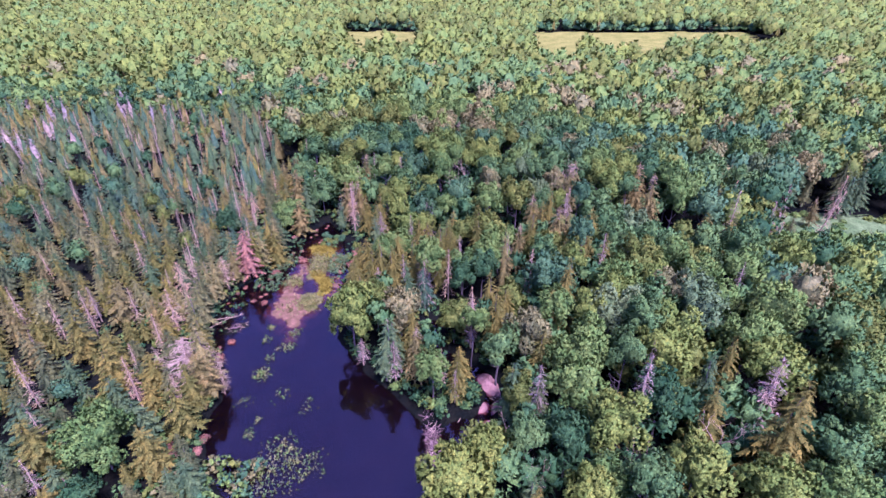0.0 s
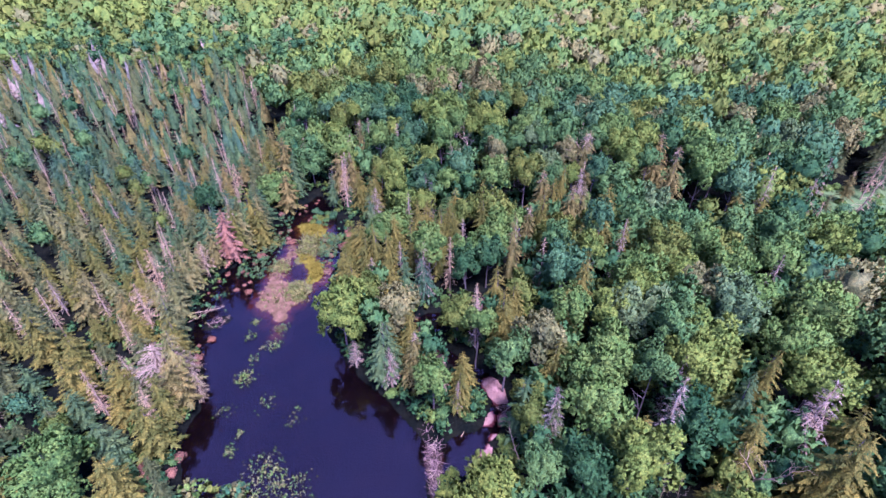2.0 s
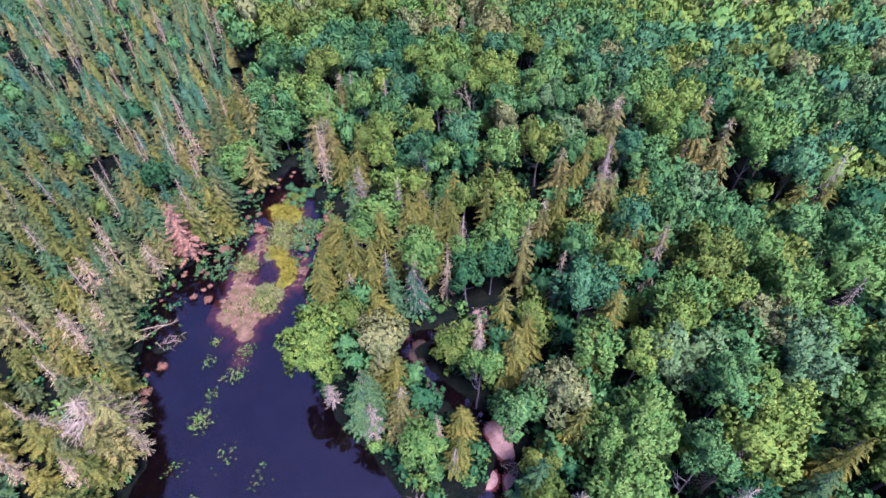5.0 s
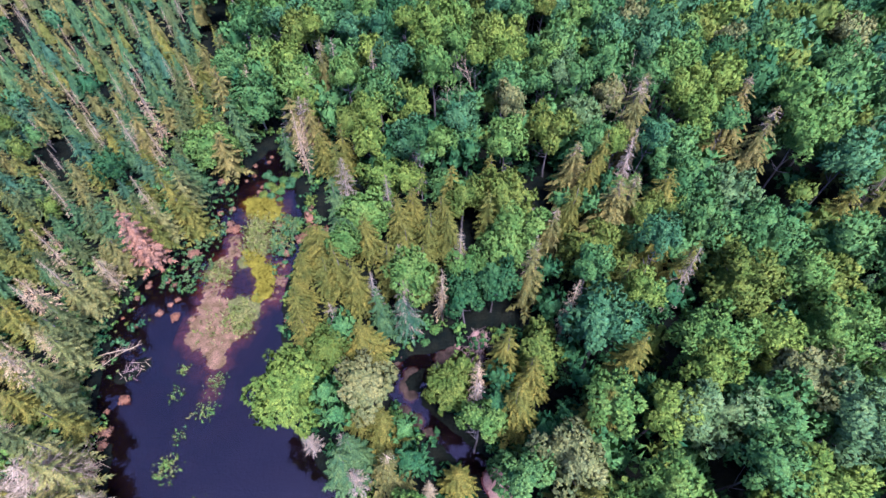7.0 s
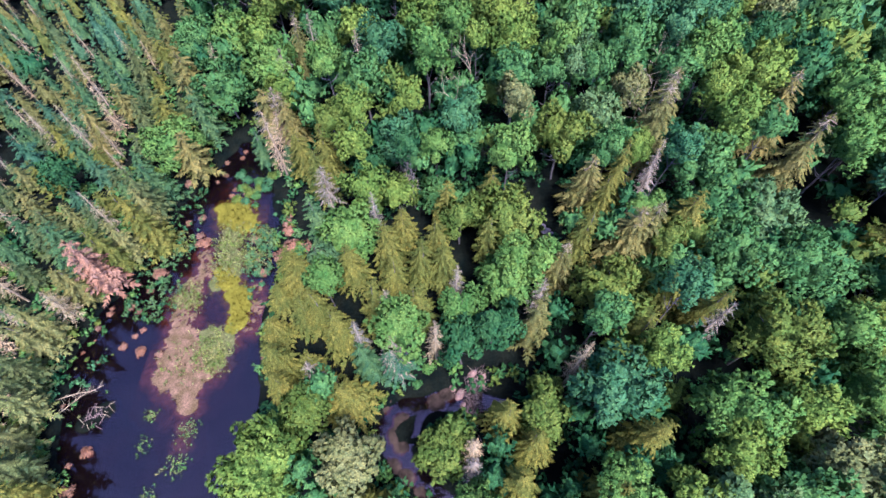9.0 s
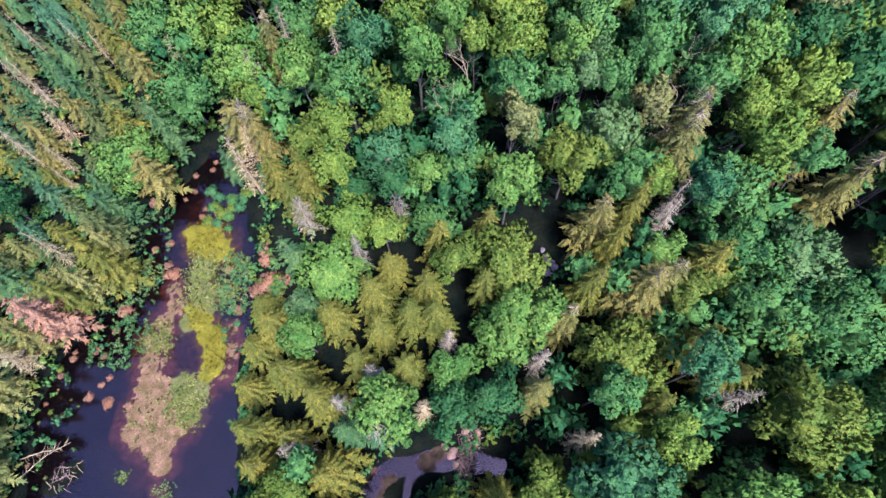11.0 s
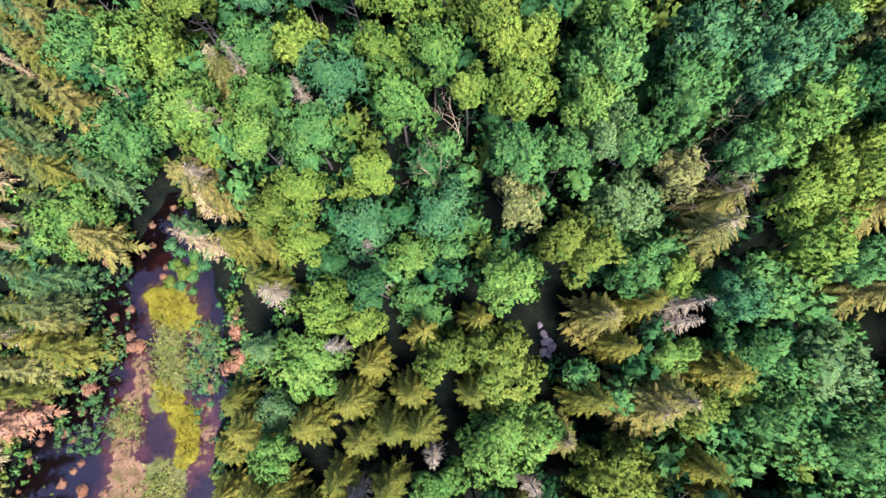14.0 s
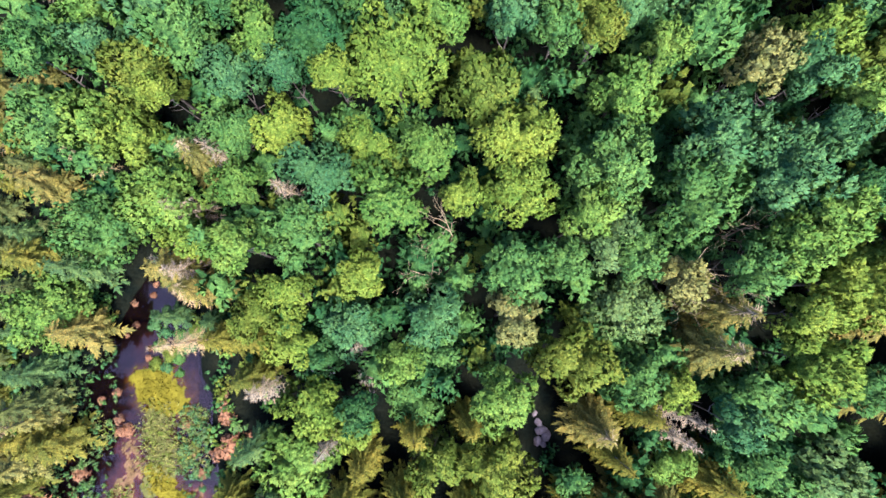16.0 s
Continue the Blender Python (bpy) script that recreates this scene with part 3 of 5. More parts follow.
broadleaf(43.5, 120.2, 2.7, 16.0, "dark")
broadleaf(41.3, 125.3, 2.7, 16.7, "blue")
broadleaf(-21.8, 129.3, 1.7, 16.1, "bright")
broadleaf(43.7, 129.8, 3.1, 16.1, "fresh")
broadleaf(8.4, 129.9, 4.0, 16.3, "olive")
broadleaf(-16.0, 130.5, 2.8, 15.6, "blue")
broadleaf(22.0, 130.5, 3.8, 15.2, "fresh")
broadleaf(39.0, 131.1, 3.1, 16.8, "blue")
broadleaf(-5.7, 131.2, 2.2, 16.6, "bright")
broadleaf(-24.6, 131.9, 3.8, 15.8, "olive")
broadleaf(-10.6, 132.1, 2.2, 15.2, "blue")
broadleaf(-0.4, 133.0, 5.4, 18, "bright")
broadleaf(-35.7, 133.1, 2.9, 15.5, "green")
broadleaf(34.6, 133.3, 3.1, 16.7, "tan")
broadleaf(25.5, 134.1, 2.2, 16.0, "fresh")
broadleaf(-13.8, 134.5, 3.1, 16.5, "fresh")
broadleaf(18.9, 134.7, 2.2, 16.8, "olive")
broadleaf(-21.1, 135.1, 3.7, 16.8, "green")
broadleaf(-29.6, 135.1, 2.6, 15.1, "blue")
broadleaf(15.8, 135.9, 2.8, 16.5, "green")
broadleaf(41.4, 136.8, 3.5, 15.6, "bright")
broadleaf(10.5, 136.9, 2.8, 16.7, "blue")

# ---- crowns of the flight line, nearest first ----
broadleaf(0.6, 32.9, 3.9, 16.2, "bright")
broadleaf(20.8, 39.8, 3.8, 15.7, "bright")
broadleaf(-43.0, 41.1, 4.6, 10.8, "fresh")
broadleaf(18.1, 48.6, 4.2, 13.5, "fresh")
broadleaf(44.7, 50.0, 4.1, 15.1, "bright")
broadleaf(30.9, 51.9, 3.7, 15.5, "bright")
broadleaf(19.5, 52.0, 3.2, 14.7, "fresh")
broadleaf(17.4, 52.3, 3.2, 13.2, "fresh")
broadleaf(-1.5, 53.9, 2.7, 10.7, "fresh")
broadleaf(21.5, 55.1, 3.7, 14.4, "fresh")
broadleaf(33.5, 55.1, 3.9, 17.0, "bright")
broadleaf(45.5, 56.6, 4.6, 15.6, "fresh")
broadleaf(13.0, 57.7, 3.4, 14.7, "tan")
broadleaf(49.8, 59.7, 4.6, 17.1, "fresh")
broadleaf(38.7, 60.4, 4.6, 18.1, "hoary")
broadleaf(4.7, 61.6, 2.5, 13.1, "fresh")
broadleaf(32.0, 62.0, 3.9, 16.3, "green")
broadleaf(27.2, 62.2, 4.1, 15.5, "hoary")
broadleaf(22.9, 62.8, 3.1, 14.3, "bright")
broadleaf(18.4, 63.2, 3.1, 14.0, "fresh")
broadleaf(36.5, 64.8, 3.4, 16.7, "tan")
broadleaf(-15.1, 65.1, 4.6, 14.3, "bright")
broadleaf(28.4, 66.6, 3.0, 14.6, "bright")
broadleaf(1.9, 66.8, 3.1, 9.2, "olive")
broadleaf(29.0, 69.7, 4.3, 15.1, "fresh")
broadleaf(12.2, 70.9, 3.5, 11.1, "olive")
broadleaf(18.2, 71.1, 4.1, 15.5, "blue")
broadleaf(44.2, 71.7, 4.6, 15.4, "fresh")
broadleaf(23.4, 74.8, 2.5, 14.5, "bright")
broadleaf(35.4, 77.6, 4.6, 15.6, "olive")
broadleaf(-2.3, 77.8, 3.1, 15.6, "fresh")
broadleaf(3.9, 81.7, 3.1, 10.4, "fresh")
broadleaf(20.6, 83.2, 4.6, 12.9, "olive")
broadleaf(9.2, 85.2, 3.6, 10.5, "fresh")
broadleaf(42.4, 87.0, 4.6, 14.1, "green")
broadleaf(11.4, 87.6, 3.9, 11.8, "fresh")
broadleaf(36.1, 88.4, 4.6, 13.0, "green")
broadleaf(-12.6, 88.7, 2.2, 8.2, "hoary")
broadleaf(27.3, 90.1, 2.5, 12.3, "olive")
broadleaf(-10.2, 92.9, 4.0, 8.1, "fresh")
broadleaf(9.5, 93.2, 4.6, 11.8, "olive")
broadleaf(40.1, 93.6, 4.1, 13.1, "hoary")
broadleaf(35.5, 94.1, 4.0, 13.1, "green")
broadleaf(3.9, 94.2, 3.3, 11.0, "olive")
broadleaf(26.5, 94.4, 2.3, 10.5, "fresh")
broadleaf(32.7, 95.8, 2.9, 10.7, "green")
broadleaf(-4.1, 97.3, 2.4, 10.7, "bright")
broadleaf(-8.5, 99.1, 3.5, 10.6, "bright")
broadleaf(1.7, 99.6, 3.3, 7.0, "green")
broadleaf(34.1, 101.3, 4.2, 14.1, "green")
broadleaf(10.2, 101.4, 3.3, 15.2, "fresh")
broadleaf(26.7, 101.7, 2.2, 12.9, "bright")
broadleaf(23.4, 102.7, 3.0, 13.0, "green")
broadleaf(-8.5, 104.0, 2.5, 8.1, "dark")
broadleaf(0.7, 104.1, 2.3, 12.0, "fresh")
broadleaf(17.3, 105.0, 3.8, 14.5, "olive")
broadleaf(37.4, 105.3, 3.7, 17.6, "bright")
broadleaf(4.9, 105.3, 2.7, 10.6, "green")
broadleaf(-10.1, 105.8, 2.8, 11.1, "bright")
broadleaf(-4.6, 107.3, 3.4, 11.6, "blue")
broadleaf(-13.9, 108.0, 2.6, 12.7, "olive")
broadleaf(10.6, 108.3, 2.9, 16.2, "tan")
broadleaf(-37.1, 108.4, 4.5, 8.4, "fresh")
broadleaf(3.6, 109.1, 3.2, 13.4, "blue")
broadleaf(36.3, 109.3, 3.0, 18.1, "bright")
broadleaf(23.0, 109.5, 3.6, 12.9, "hoary")
broadleaf(-10.4, 110.4, 2.8, 13.2, "bright")
broadleaf(41.7, 112.2, 4.6, 19.3, "bright")
broadleaf(26.7, 112.3, 2.7, 14.6, "tan")
broadleaf(-3.0, 112.5, 2.7, 12.8, "bright")
broadleaf(11.1, 112.7, 3.3, 17.3, "green")
broadleaf(32.9, 113.7, 2.8, 16.8, "green")
broadleaf(16.5, 113.8, 2.3, 14.9, "green")
broadleaf(22.7, 114.3, 2.4, 16.5, "green")
broadleaf(35.5, 114.5, 3.2, 18.1, "fresh")
broadleaf(19.9, 115.2, 2.9, 16.1, "hoary")
broadleaf(-9.6, 116.1, 3.8, 13.1, "green")
broadleaf(-21.8, 116.2, 3.0, 10.8, "bright")
broadleaf(-30.8, 117.1, 4.3, 12.5, "green")
broadleaf(17.9, 117.4, 2.8, 16.9, "fresh")
broadleaf(39.2, 118.0, 3.6, 19.0, "fresh")
broadleaf(-0.5, 118.8, 4.1, 16.7, "fresh")
broadleaf(6.7, 119.2, 2.1, 16.2, "bright")
broadleaf(11.3, 120.1, 3.3, 16.7, "bright")
broadleaf(-23.5, 120.1, 4.0, 13.9, "fresh")
broadleaf(28.0, 120.3, 4.6, 17.7, "green")
broadleaf(-15.7, 121.3, 2.7, 12.1, "fresh")
broadleaf(-7.7, 122.0, 3.6, 15.2, "blue")
broadleaf(19.9, 122.2, 4.6, 17.8, "green")
broadleaf(35.2, 122.4, 4.6, 19.0, "blue")
broadleaf(2.8, 122.8, 2.8, 16.6, "fresh")
broadleaf(11.2, 124.4, 3.7, 17.6, "bright")
broadleaf(-2.4, 124.7, 2.9, 15.0, "bright")
broadleaf(29.6, 124.8, 4.1, 18.2, "blue")
broadleaf(-16.9, 126.0, 3.0, 12.7, "green")
broadleaf(-26.5, 126.3, 3.2, 13.0, "bright")
broadleaf(-11.3, 126.4, 3.1, 13.7, "bright")
broadleaf(-31.3, 127.6, 4.0, 12.3, "fresh")
broadleaf(-37.8, 128.1, 4.3, 10.5, "green")

# ---- conifers: x, y, height, needle tone, reach ----
spruce(-50.8, 41.2, 10.0, "golden", 3.2)
spruce(33.7, 42.5, 13.7, "golden", 3.2)
spruce(44.9, 43.6, 13.5, "golden", 3.2)
spruce(9.5, 49.6, 12.0, "needle", 2.4)
spruce(2.1, 53.8, 8.4, "golden", 1.6)
spruce(-48.8, 53.9, 9.8, "golden", 3.0)
spruce(-36.2, 54.3, 9.4, "brown", 3.0)
spruce(2.8, 57.7, 7.6, "golden", 1.8)
spruce(-9.0, 57.8, 12.4, "needle", 2.3)
spruce(-8.0, 59.3, 11.4, "needle", 2.5)
spruce(-58.2, 61.1, 10.2, "golden", 3.0)
spruce(-5.0, 61.6, 11.3, "golden", 2.5)
spruce(-7.9, 64.3, 9.5, "golden", 2.1)
spruce(10.9, 67.4, 11.6, "golden", 2.1)
spruce(-14.7, 72.5, 11.1, "golden", 2.1)
spruce(-11.9, 75.1, 9.9, "golden", 1.8)
spruce(-6.1, 75.7, 11.6, "needle", 2.0)
spruce(22.5, 78.3, 13.6, "golden", 1.9)
spruce(-11.6, 81.3, 12.5, "golden", 2.3)
spruce(-13.8, 81.5, 10.7, "golden", 2.2)
spruce(30.5, 81.5, 13.5, "golden", 2.2)
spruce(-0.6, 81.9, 12.4, "golden", 2.0)
spruce(-5.9, 82.2, 12.3, "golden", 2.0)
spruce(28.7, 84.4, 13.4, "golden", 2.5)
spruce(-3.9, 85.6, 11.1, "golden", 1.9)
spruce(-15.0, 101.6, 11.2, "golden", 1.9)
spruce(-38.2, 101.8, 8.5, "needle", 2.5)
spruce(-24.9, 108.0, 8.7, "needle", 1.7)
spruce(-20.1, 111.0, 11.5, "brown", 2.5)
spruce(-33.4, 112.7, 11.1, "needle", 2.5)

spruce(38.9, 37.6, 18.3, "golden", 4.2)
spruce(-36.9, 40.4, 9.5, "golden", 3.0)
spruce(-36.3, 47.7, 9.5, "golden", 3.0)
spruce(35.8, 48.2, 13.7, "needle", 2.6)
spruce(39.3, 51.0, 14.9, "golden", 2.5)
spruce(14.0, 54.8, 13.2, "golden", 3.0)
spruce(-3.9, 57.8, 10.6, "brown", 2.6)
spruce(17.3, 62.9, 13.3, "golden", 2.8)
spruce(9.0, 63.3, 14.0, "golden", 2.8)
spruce(20.4, 67.6, 16.3, "golden", 2.9)
spruce(8.0, 69.9, 13.0, "golden", 2.5)
spruce(-7.8, 72.1, 10.2, "golden", 3.3)
spruce(-15.7, 75.6, 11.2, "golden", 2.5)
spruce(-9.1, 78.6, 12.5, "golden", 2.7)
spruce(11.7, 79.5, 16.3, "brown", 2.1)
spruce(15.0, 86.6, 11.9, "brown", 2.6)
spruce(-15.1, 86.7, 9.8, "golden", 3.1)
spruce(2.0, 87.2, 11.0, "golden", 2.6)
spruce(-8.9, 87.3, 10.5, "golden", 2.7)
spruce(-1.0, 87.3, 12.3, "golden", 2.4)
spruce(23.3, 89.6, 14.3, "brown", 4.0)
spruce(54.3, 89.7, 13.2, "golden", 3.7)
spruce(-4.5, 89.9, 11.9, "golden", 2.7)
spruce(7.5, 90.7, 11.7, "golden", 2.0)
spruce(0.7, 90.8, 11.4, "golden", 2.3)
spruce(25.1, 91.3, 14.3, "brown", 3.4)
spruce(30.6, 93.0, 13.0, "golden", 3.6)
spruce(-3.2, 93.7, 10.0, "golden", 2.4)
spruce(-36.6, 94.1, 9.5, "golden", 3.0)
spruce(21.2, 95.6, 13.3, "golden", 2.3)
spruce(2.0, 96.4, 11.2, "golden", 2.0)
spruce(7.3, 97.5, 11.7, "golden", 2.4)
spruce(19.7, 98.2, 13.2, "brown", 3.3)
spruce(23.9, 99.4, 14.4, "golden", 2.5)
spruce(46.2, 101.6, 17.2, "brown", 3.4)
spruce(29.3, 105.3, 17.8, "brown", 3.8)
spruce(-14.7, 105.7, 11.1, "golden", 2.2)
spruce(-17.8, 105.8, 10.8, "golden", 2.3)
spruce(-34.2, 106.3, 9.5, "brown", 3.0)
spruce(46.3, 108.7, 16.7, "brown", 4.0)
spruce(31.0, 109.7, 16.8, "brown", 3.4)
spruce(-23.5, 113.1, 10.7, "brown", 3.1)
spruce(-38.4, 122.1, 10.3, "brown", 3.0)
spruce(-20.4, 123.7, 13.4, "brown", 3.0)

# ---- dead trees ----
snag(41.9, 45.5, 15.5, "grey", 0, 0, True, 1.5)
snag(25.9, 46.0, 15.9, "grey", 0, 0, True, 1.0)
snag(12.4, 46.2, 14.6, "grey", 0, 0, True, 1.1)
spruce(12.5, 46.4, 12.6, "sombre", 2.0)
snag(-7.5, 57.3, 8.7, "grey", 0, 0, True, 1.5)
snag(-40.2, 57.7, 9.8, "pale", 6, 100, True, 1.5, True)
snag(-38.0, 58.3, 8.4, "pale", 6, 100, True, 1.5, True)
snag(-13.2, 61.6, 6.0, "grey", 0, 0, True, 1.9)
snag(-47.2, 69.1, 10.0, "pale", 0, 0, True, 1.8)
snag(-45.7, 72.3, 7.6, "pale", 0, 0, True, 1.9)
snag(-11.5, 74.0, 11.0, "grey", 0, 0, True, 1.3)
snag(15.8, 75.2, 13.9, "pale", 0, 0, True, 0.9)
snag(-3.4, 76.3, 12.8, "grey", 0, 0, True, 1.3)
spruce(-3.3, 76.5, 10.4, "teal", 2.3)
snag(1.0, 77.9, 12.8, "pale", 0, 0, True, 0.9)
snag(-49.9, 78.6, 9.4, "pale", 0, 0, True, 1.9)
snag(29.5, 78.7, 14.7, "grey", 0, 0, True, 0.9)
snag(-43.4, 83.0, 8.1, "pale", 0, 0, True, 1.9)
snag(-13.4, 89.5, 7.0, "grey", 0, 0, True, 1.9)
snag(26.5, 97.6, 14.2, "grey", 0, 0, True, 1.0)
snag(27.5, 99.4, 14.7, "grey", 0, 0, True, 0.9)
snag(-14.1, 100.5, 9.0, "grey", 0, 0, True, 1.9)
snag(-3.0, 102.0, 8.3, "grey", 0, 0, True, 1.6)
snag(-3.8, 105.3, 10.3, "grey", 0, 0, True, 1.2)
bare_tree(29.1, 109.9, 14.1)
snag(-21.8, 110.4, 8.7, "pale", 0, 0, True, 1.9)
snag(-22.1, 112.6, 10.7, "grey", 0, 0, True, 1.6)
snag(-47.5, 113.2, 7.4, "pale", 0, 0, True, 1.9)
snag(-51.7, 113.2, 4.9, "pale", 0, 0, True, 1.9)
snag(-25.4, 113.8, 7.3, "grey", 0, 0, True, 1.9)
snag(-21.6, 118.9, 12.4, "grey", 0, 0, True, 1.5)
snag(-34.2, 124.8, 8.6, "pale", 0, 0, True, 1.9)
bare_tree(11.5, 36.0, 9)
bare_tree(23.2, 36.7, 11)
bare_tree(32.2, 38.9, 13)
snag(-51.8, 43.1, 9.3, "pale")
snag(-58.2, 50.3, 11.0, "pale")
snag(28.3, 50.8, 14, "grey")
snag(-44.6, 51.7, 10.2, "pale")
snag(-39.4, 51.9, 7.6, "pale", 5, 90, True, 1.6)
snag(1.8, 53.3, 7, "grey")
snag(-34.2, 55.6, 7.6, "pale", 5, 90, True, 1.5)
snag(-0.2, 56.6, 8, "pale")
snag(-42.9, 56.9, 8.5, "pale", 5, 200, True, 1.6)
snag(-8.5, 60.0, 11, "grey")
snag(-46.4, 62.7, 9.3, "pale")
snag(4.8, 65.4, 11, "grey")
snag(-64.9, 65.9, 9.3, "pale")
snag(4.8, 66.9, 12, "pale")
snag(-60.2, 67.1, 10.2, "pale")
snag(-72.3, 67.5, 11.0, "pale")
snag(-54.1, 69.9, 9.3, "pale")
snag(50.7, 70.5, 14, "grey")
snag(-7.4, 78.5, 11, "grey")
snag(-4.1, 81.0, 13, "grey")
snag(12.4, 82.6, 12, "grey")
snag(-60.1, 84.2, 10.2, "pale")
snag(3.3, 84.7, 11, "grey")
snag(-50.8, 85.3, 10.2, "pale")
snag(67.6, 91.4, 15, "grey")
snag(-53.8, 94.5, 11.0, "pale")
snag(61.6, 94.7, 16, "grey")
snag(80.3, 94.7, 16, "pale", 14, 80)
snag(-6.9, 95.0, 11, "grey")
snag(-42.5, 95.5, 10.2, "pale")
snag(73.8, 97.6, 16, "grey")
snag(-21.1, 105.4, 14, "pale")
snag(-49.6, 108.6, 11.0, "pale")
snag(-54.8, 108.9, 10.2, "pale")
bare_tree(3.5, 112.3, 13)
bare_tree(29.3, 112.5, 15)
bare_tree(5.4, 116.4, 15)
bare_tree(33.4, 116.9, 15)
snag(-51.1, 118.2, 11.0, "pale")
snag(-10.8, 120.4, 14, "grey")
snag(-17.9, 124.2, 14, "grey")
snag(-93.4, 157.0, 10.2, "pale")
snag(-80.4, 159.0, 10.2, "pale")
snag(-95.7, 162.1, 10.2, "pale")
snag(-73.2, 162.7, 11.9, "pale")
snag(-60.4, 168.6, 10.2, "pale")
snag(-139.5, 169.2, 11.0, "pale")
snag(-67.2, 169.2, 11.0, "pale")
snag(-125.8, 169.4, 11.9, "pale")
snag(-123.2, 172.1, 10.2, "pale")
snag(-94.8, 173.0, 11.9, "pale")
snag(-116.5, 183.1, 10.2, "pale")
snag(-149.3, 192.9, 11.9, "pale")
snag(-99.3, 195.5, 10.2, "pale")

# the rust-red dying conifer on the west bank
spruce(-40.7, 87.3, 12.2, "red", 3.0)

# conifers crowding the west bank, mirrored in the dark water
west_bank = random.Random(77)
yy = 52.0
while yy < 101:
    xw = float(np.interp(yy, BANK_Y, BANK_W)) - west_bank.uniform(1.0, 2.0)
    if all(math.hypot(xw - a, yy - b) > 0.9 + 0.5 * c for a, b, c in OCC) and wet(xw, yy) < -0.2:
        spruce(xw, yy, west_bank.uniform(9.0, 12.5), west_bank.choice(("faded", "golden", "brown", "faded", "sombre")), west_bank.uniform(1.8, 2.5))
    yy += west_bank.uniform(1.2, 2.0)

# ---- the rest of the forest: nearest trees single, the far woods joined ----


# ---- conifers at the water on the east bank ----
spruce(-17.9, 84.6, 7.0, "golden", 1.9)
spruce(-17.6, 80.4, 7.5, "golden", 1.9)
spruce(-17.4, 89.0, 7.5, "golden", 2.0)
spruce(-14.4, 94.8, 11.0, "needle", 2.2)
bush(-18.9, 93.4, 1.5, "red", "rust-red shrub on the east bank", 0.9)
bush(-17.2, 93.8, 1.1, "red", "rust-red shrub on the east bank", 0.9)

# ---- the wood at the east glade ----
broadleaf(86.2, 134.6, 5.4, 15.5, "fresh")
broadleaf(80.4, 120.6, 4.2, 15.5, "hoary")
broadleaf(91.9, 128.4, 4.2, 15.5, "green")
broadleaf(93.6, 121.7, 4.1, 15.5, "tan")
broadleaf(86.5, 116.6, 3.8, 15.0, "hoary")
broadleaf(72.0, 111.1, 4.6, 15.5, "green")
broadleaf(67.6, 120.6, 4.4, 15.5, "green")
broadleaf(73.2, 131.2, 3.8, 15.5, "tan")
broadleaf(79.3, 144.2, 4.3, 15.5, "blue")
broadleaf(95.9, 138.9, 4.4, 15.5, "tan")
broadleaf(62.6, 135.5, 4.4, 15.5, "olive")
broadleaf(64.4, 78.0, 3.9, 14.0, "bright")
spruce(62.0, 102.8, 14.0, "sombre", 2.4)
spruce(89.7, 108.4, 8.0, "brown", 2.0)
spruce(77.3, 105.7, 8.0, "needle", 1.8)
spruce(78.3, 98.8, 8.0, "sombre", 2.0)
spruce(99.7, 113.5, 13.0, "needle", 3.2)
spruce(105.0, 115.0, 13.0, "needle", 3.2)
spruce(103.0, 119.0, 13.0, "sombre", 3.2)
spruce(88.4, 101.5, 3.6, "needle", 1.1)
spruce(91.0, 102.1, 4.4, "teal", 1.2)
spruce(80.1, 93.8, 6.3, "sombre", 1.5)
spruce(84.9, 92.8, 6.3, "brown", 1.6)
spruce(91.0, 119.0, 10.0, "needle", 2.0)
spruce(95.2, 120.0, 11.0, "sombre", 2.2)
snag(94.8, 109.5, 13.0, "pale", 6, 60, True, 1.4)
snag(79.2, 104.2, 7.6, "pale", 3, 60, True, 1.4)
snag(67.0, 106.4, 13.0, "pale", 6, 60)
snag(67.0, 86.9, 12.5, "pale", 3, 40)


def stretch(x, y):
    """Metres from the line over which the forest is passed."""
    return segment(x, y, (0, 35), (5, 128))


class Clear:
    """Keeps trees apart, by cells of 6 m."""

    def __init__(self):
        self.cells = {}

    def put(self, x, y, r):
        self.cells.setdefault((int(x // 6), int(y // 6)), []).append((x, y, r))

    def free(self, x, y, r, k=1.0):
        i, j = int(x // 6), int(y // 6)
        return all(math.hypot(x - a, y - b) > r + k * c for u in (i - 1, i, i + 1) for v in (j - 1, j, j + 1) for a, b, c in self.cells.get((u, v), ()))


taken = Clear()
for ox, oy, orr in OCC:
    taken.put(ox, oy, orr)
# open spots by the stream and pool
for ox, oy, orr in ((7.5, 57.0, 3.0), (7.5, 52.0, 3.2), (3.2, 47.5, 4.6), (0.0, 42.0, 2.5), (5.5, 73.8, 2.4), (-1.6, 70.0, 2.4), (-4.4, 70.2, 2.0), (-3.0, 66.6, 2.2), (0.6, 63.9, 2.2), (2.4, 73.4, 2.0), (5.2, 70.6, 1.2), (15.9, 96.8, 2.8), (17.2, 99.8, 2.4), (8.0, 47.0, 2.0)):
    taken.put(ox, oy, orr)


# dark gaps between the crowns
for ox, oy, orr in ((15.8, 120.5, 2.0), (43.5, 124.0, 2.0), (39.6, 110.5, 2.2), (48.5, 94.8, 2.0), (33.8, 137.3, 2.0), (24.6, 110.9, 1.5), (-9.0, 102.8, 1.8), (-12.6, 141.7, 2.0), (-37.0, 138.0, 2.4), (16.3, 81.3, 1.8), (46.0, 131.0, 2.0)):
    taken.put(ox, oy, orr)


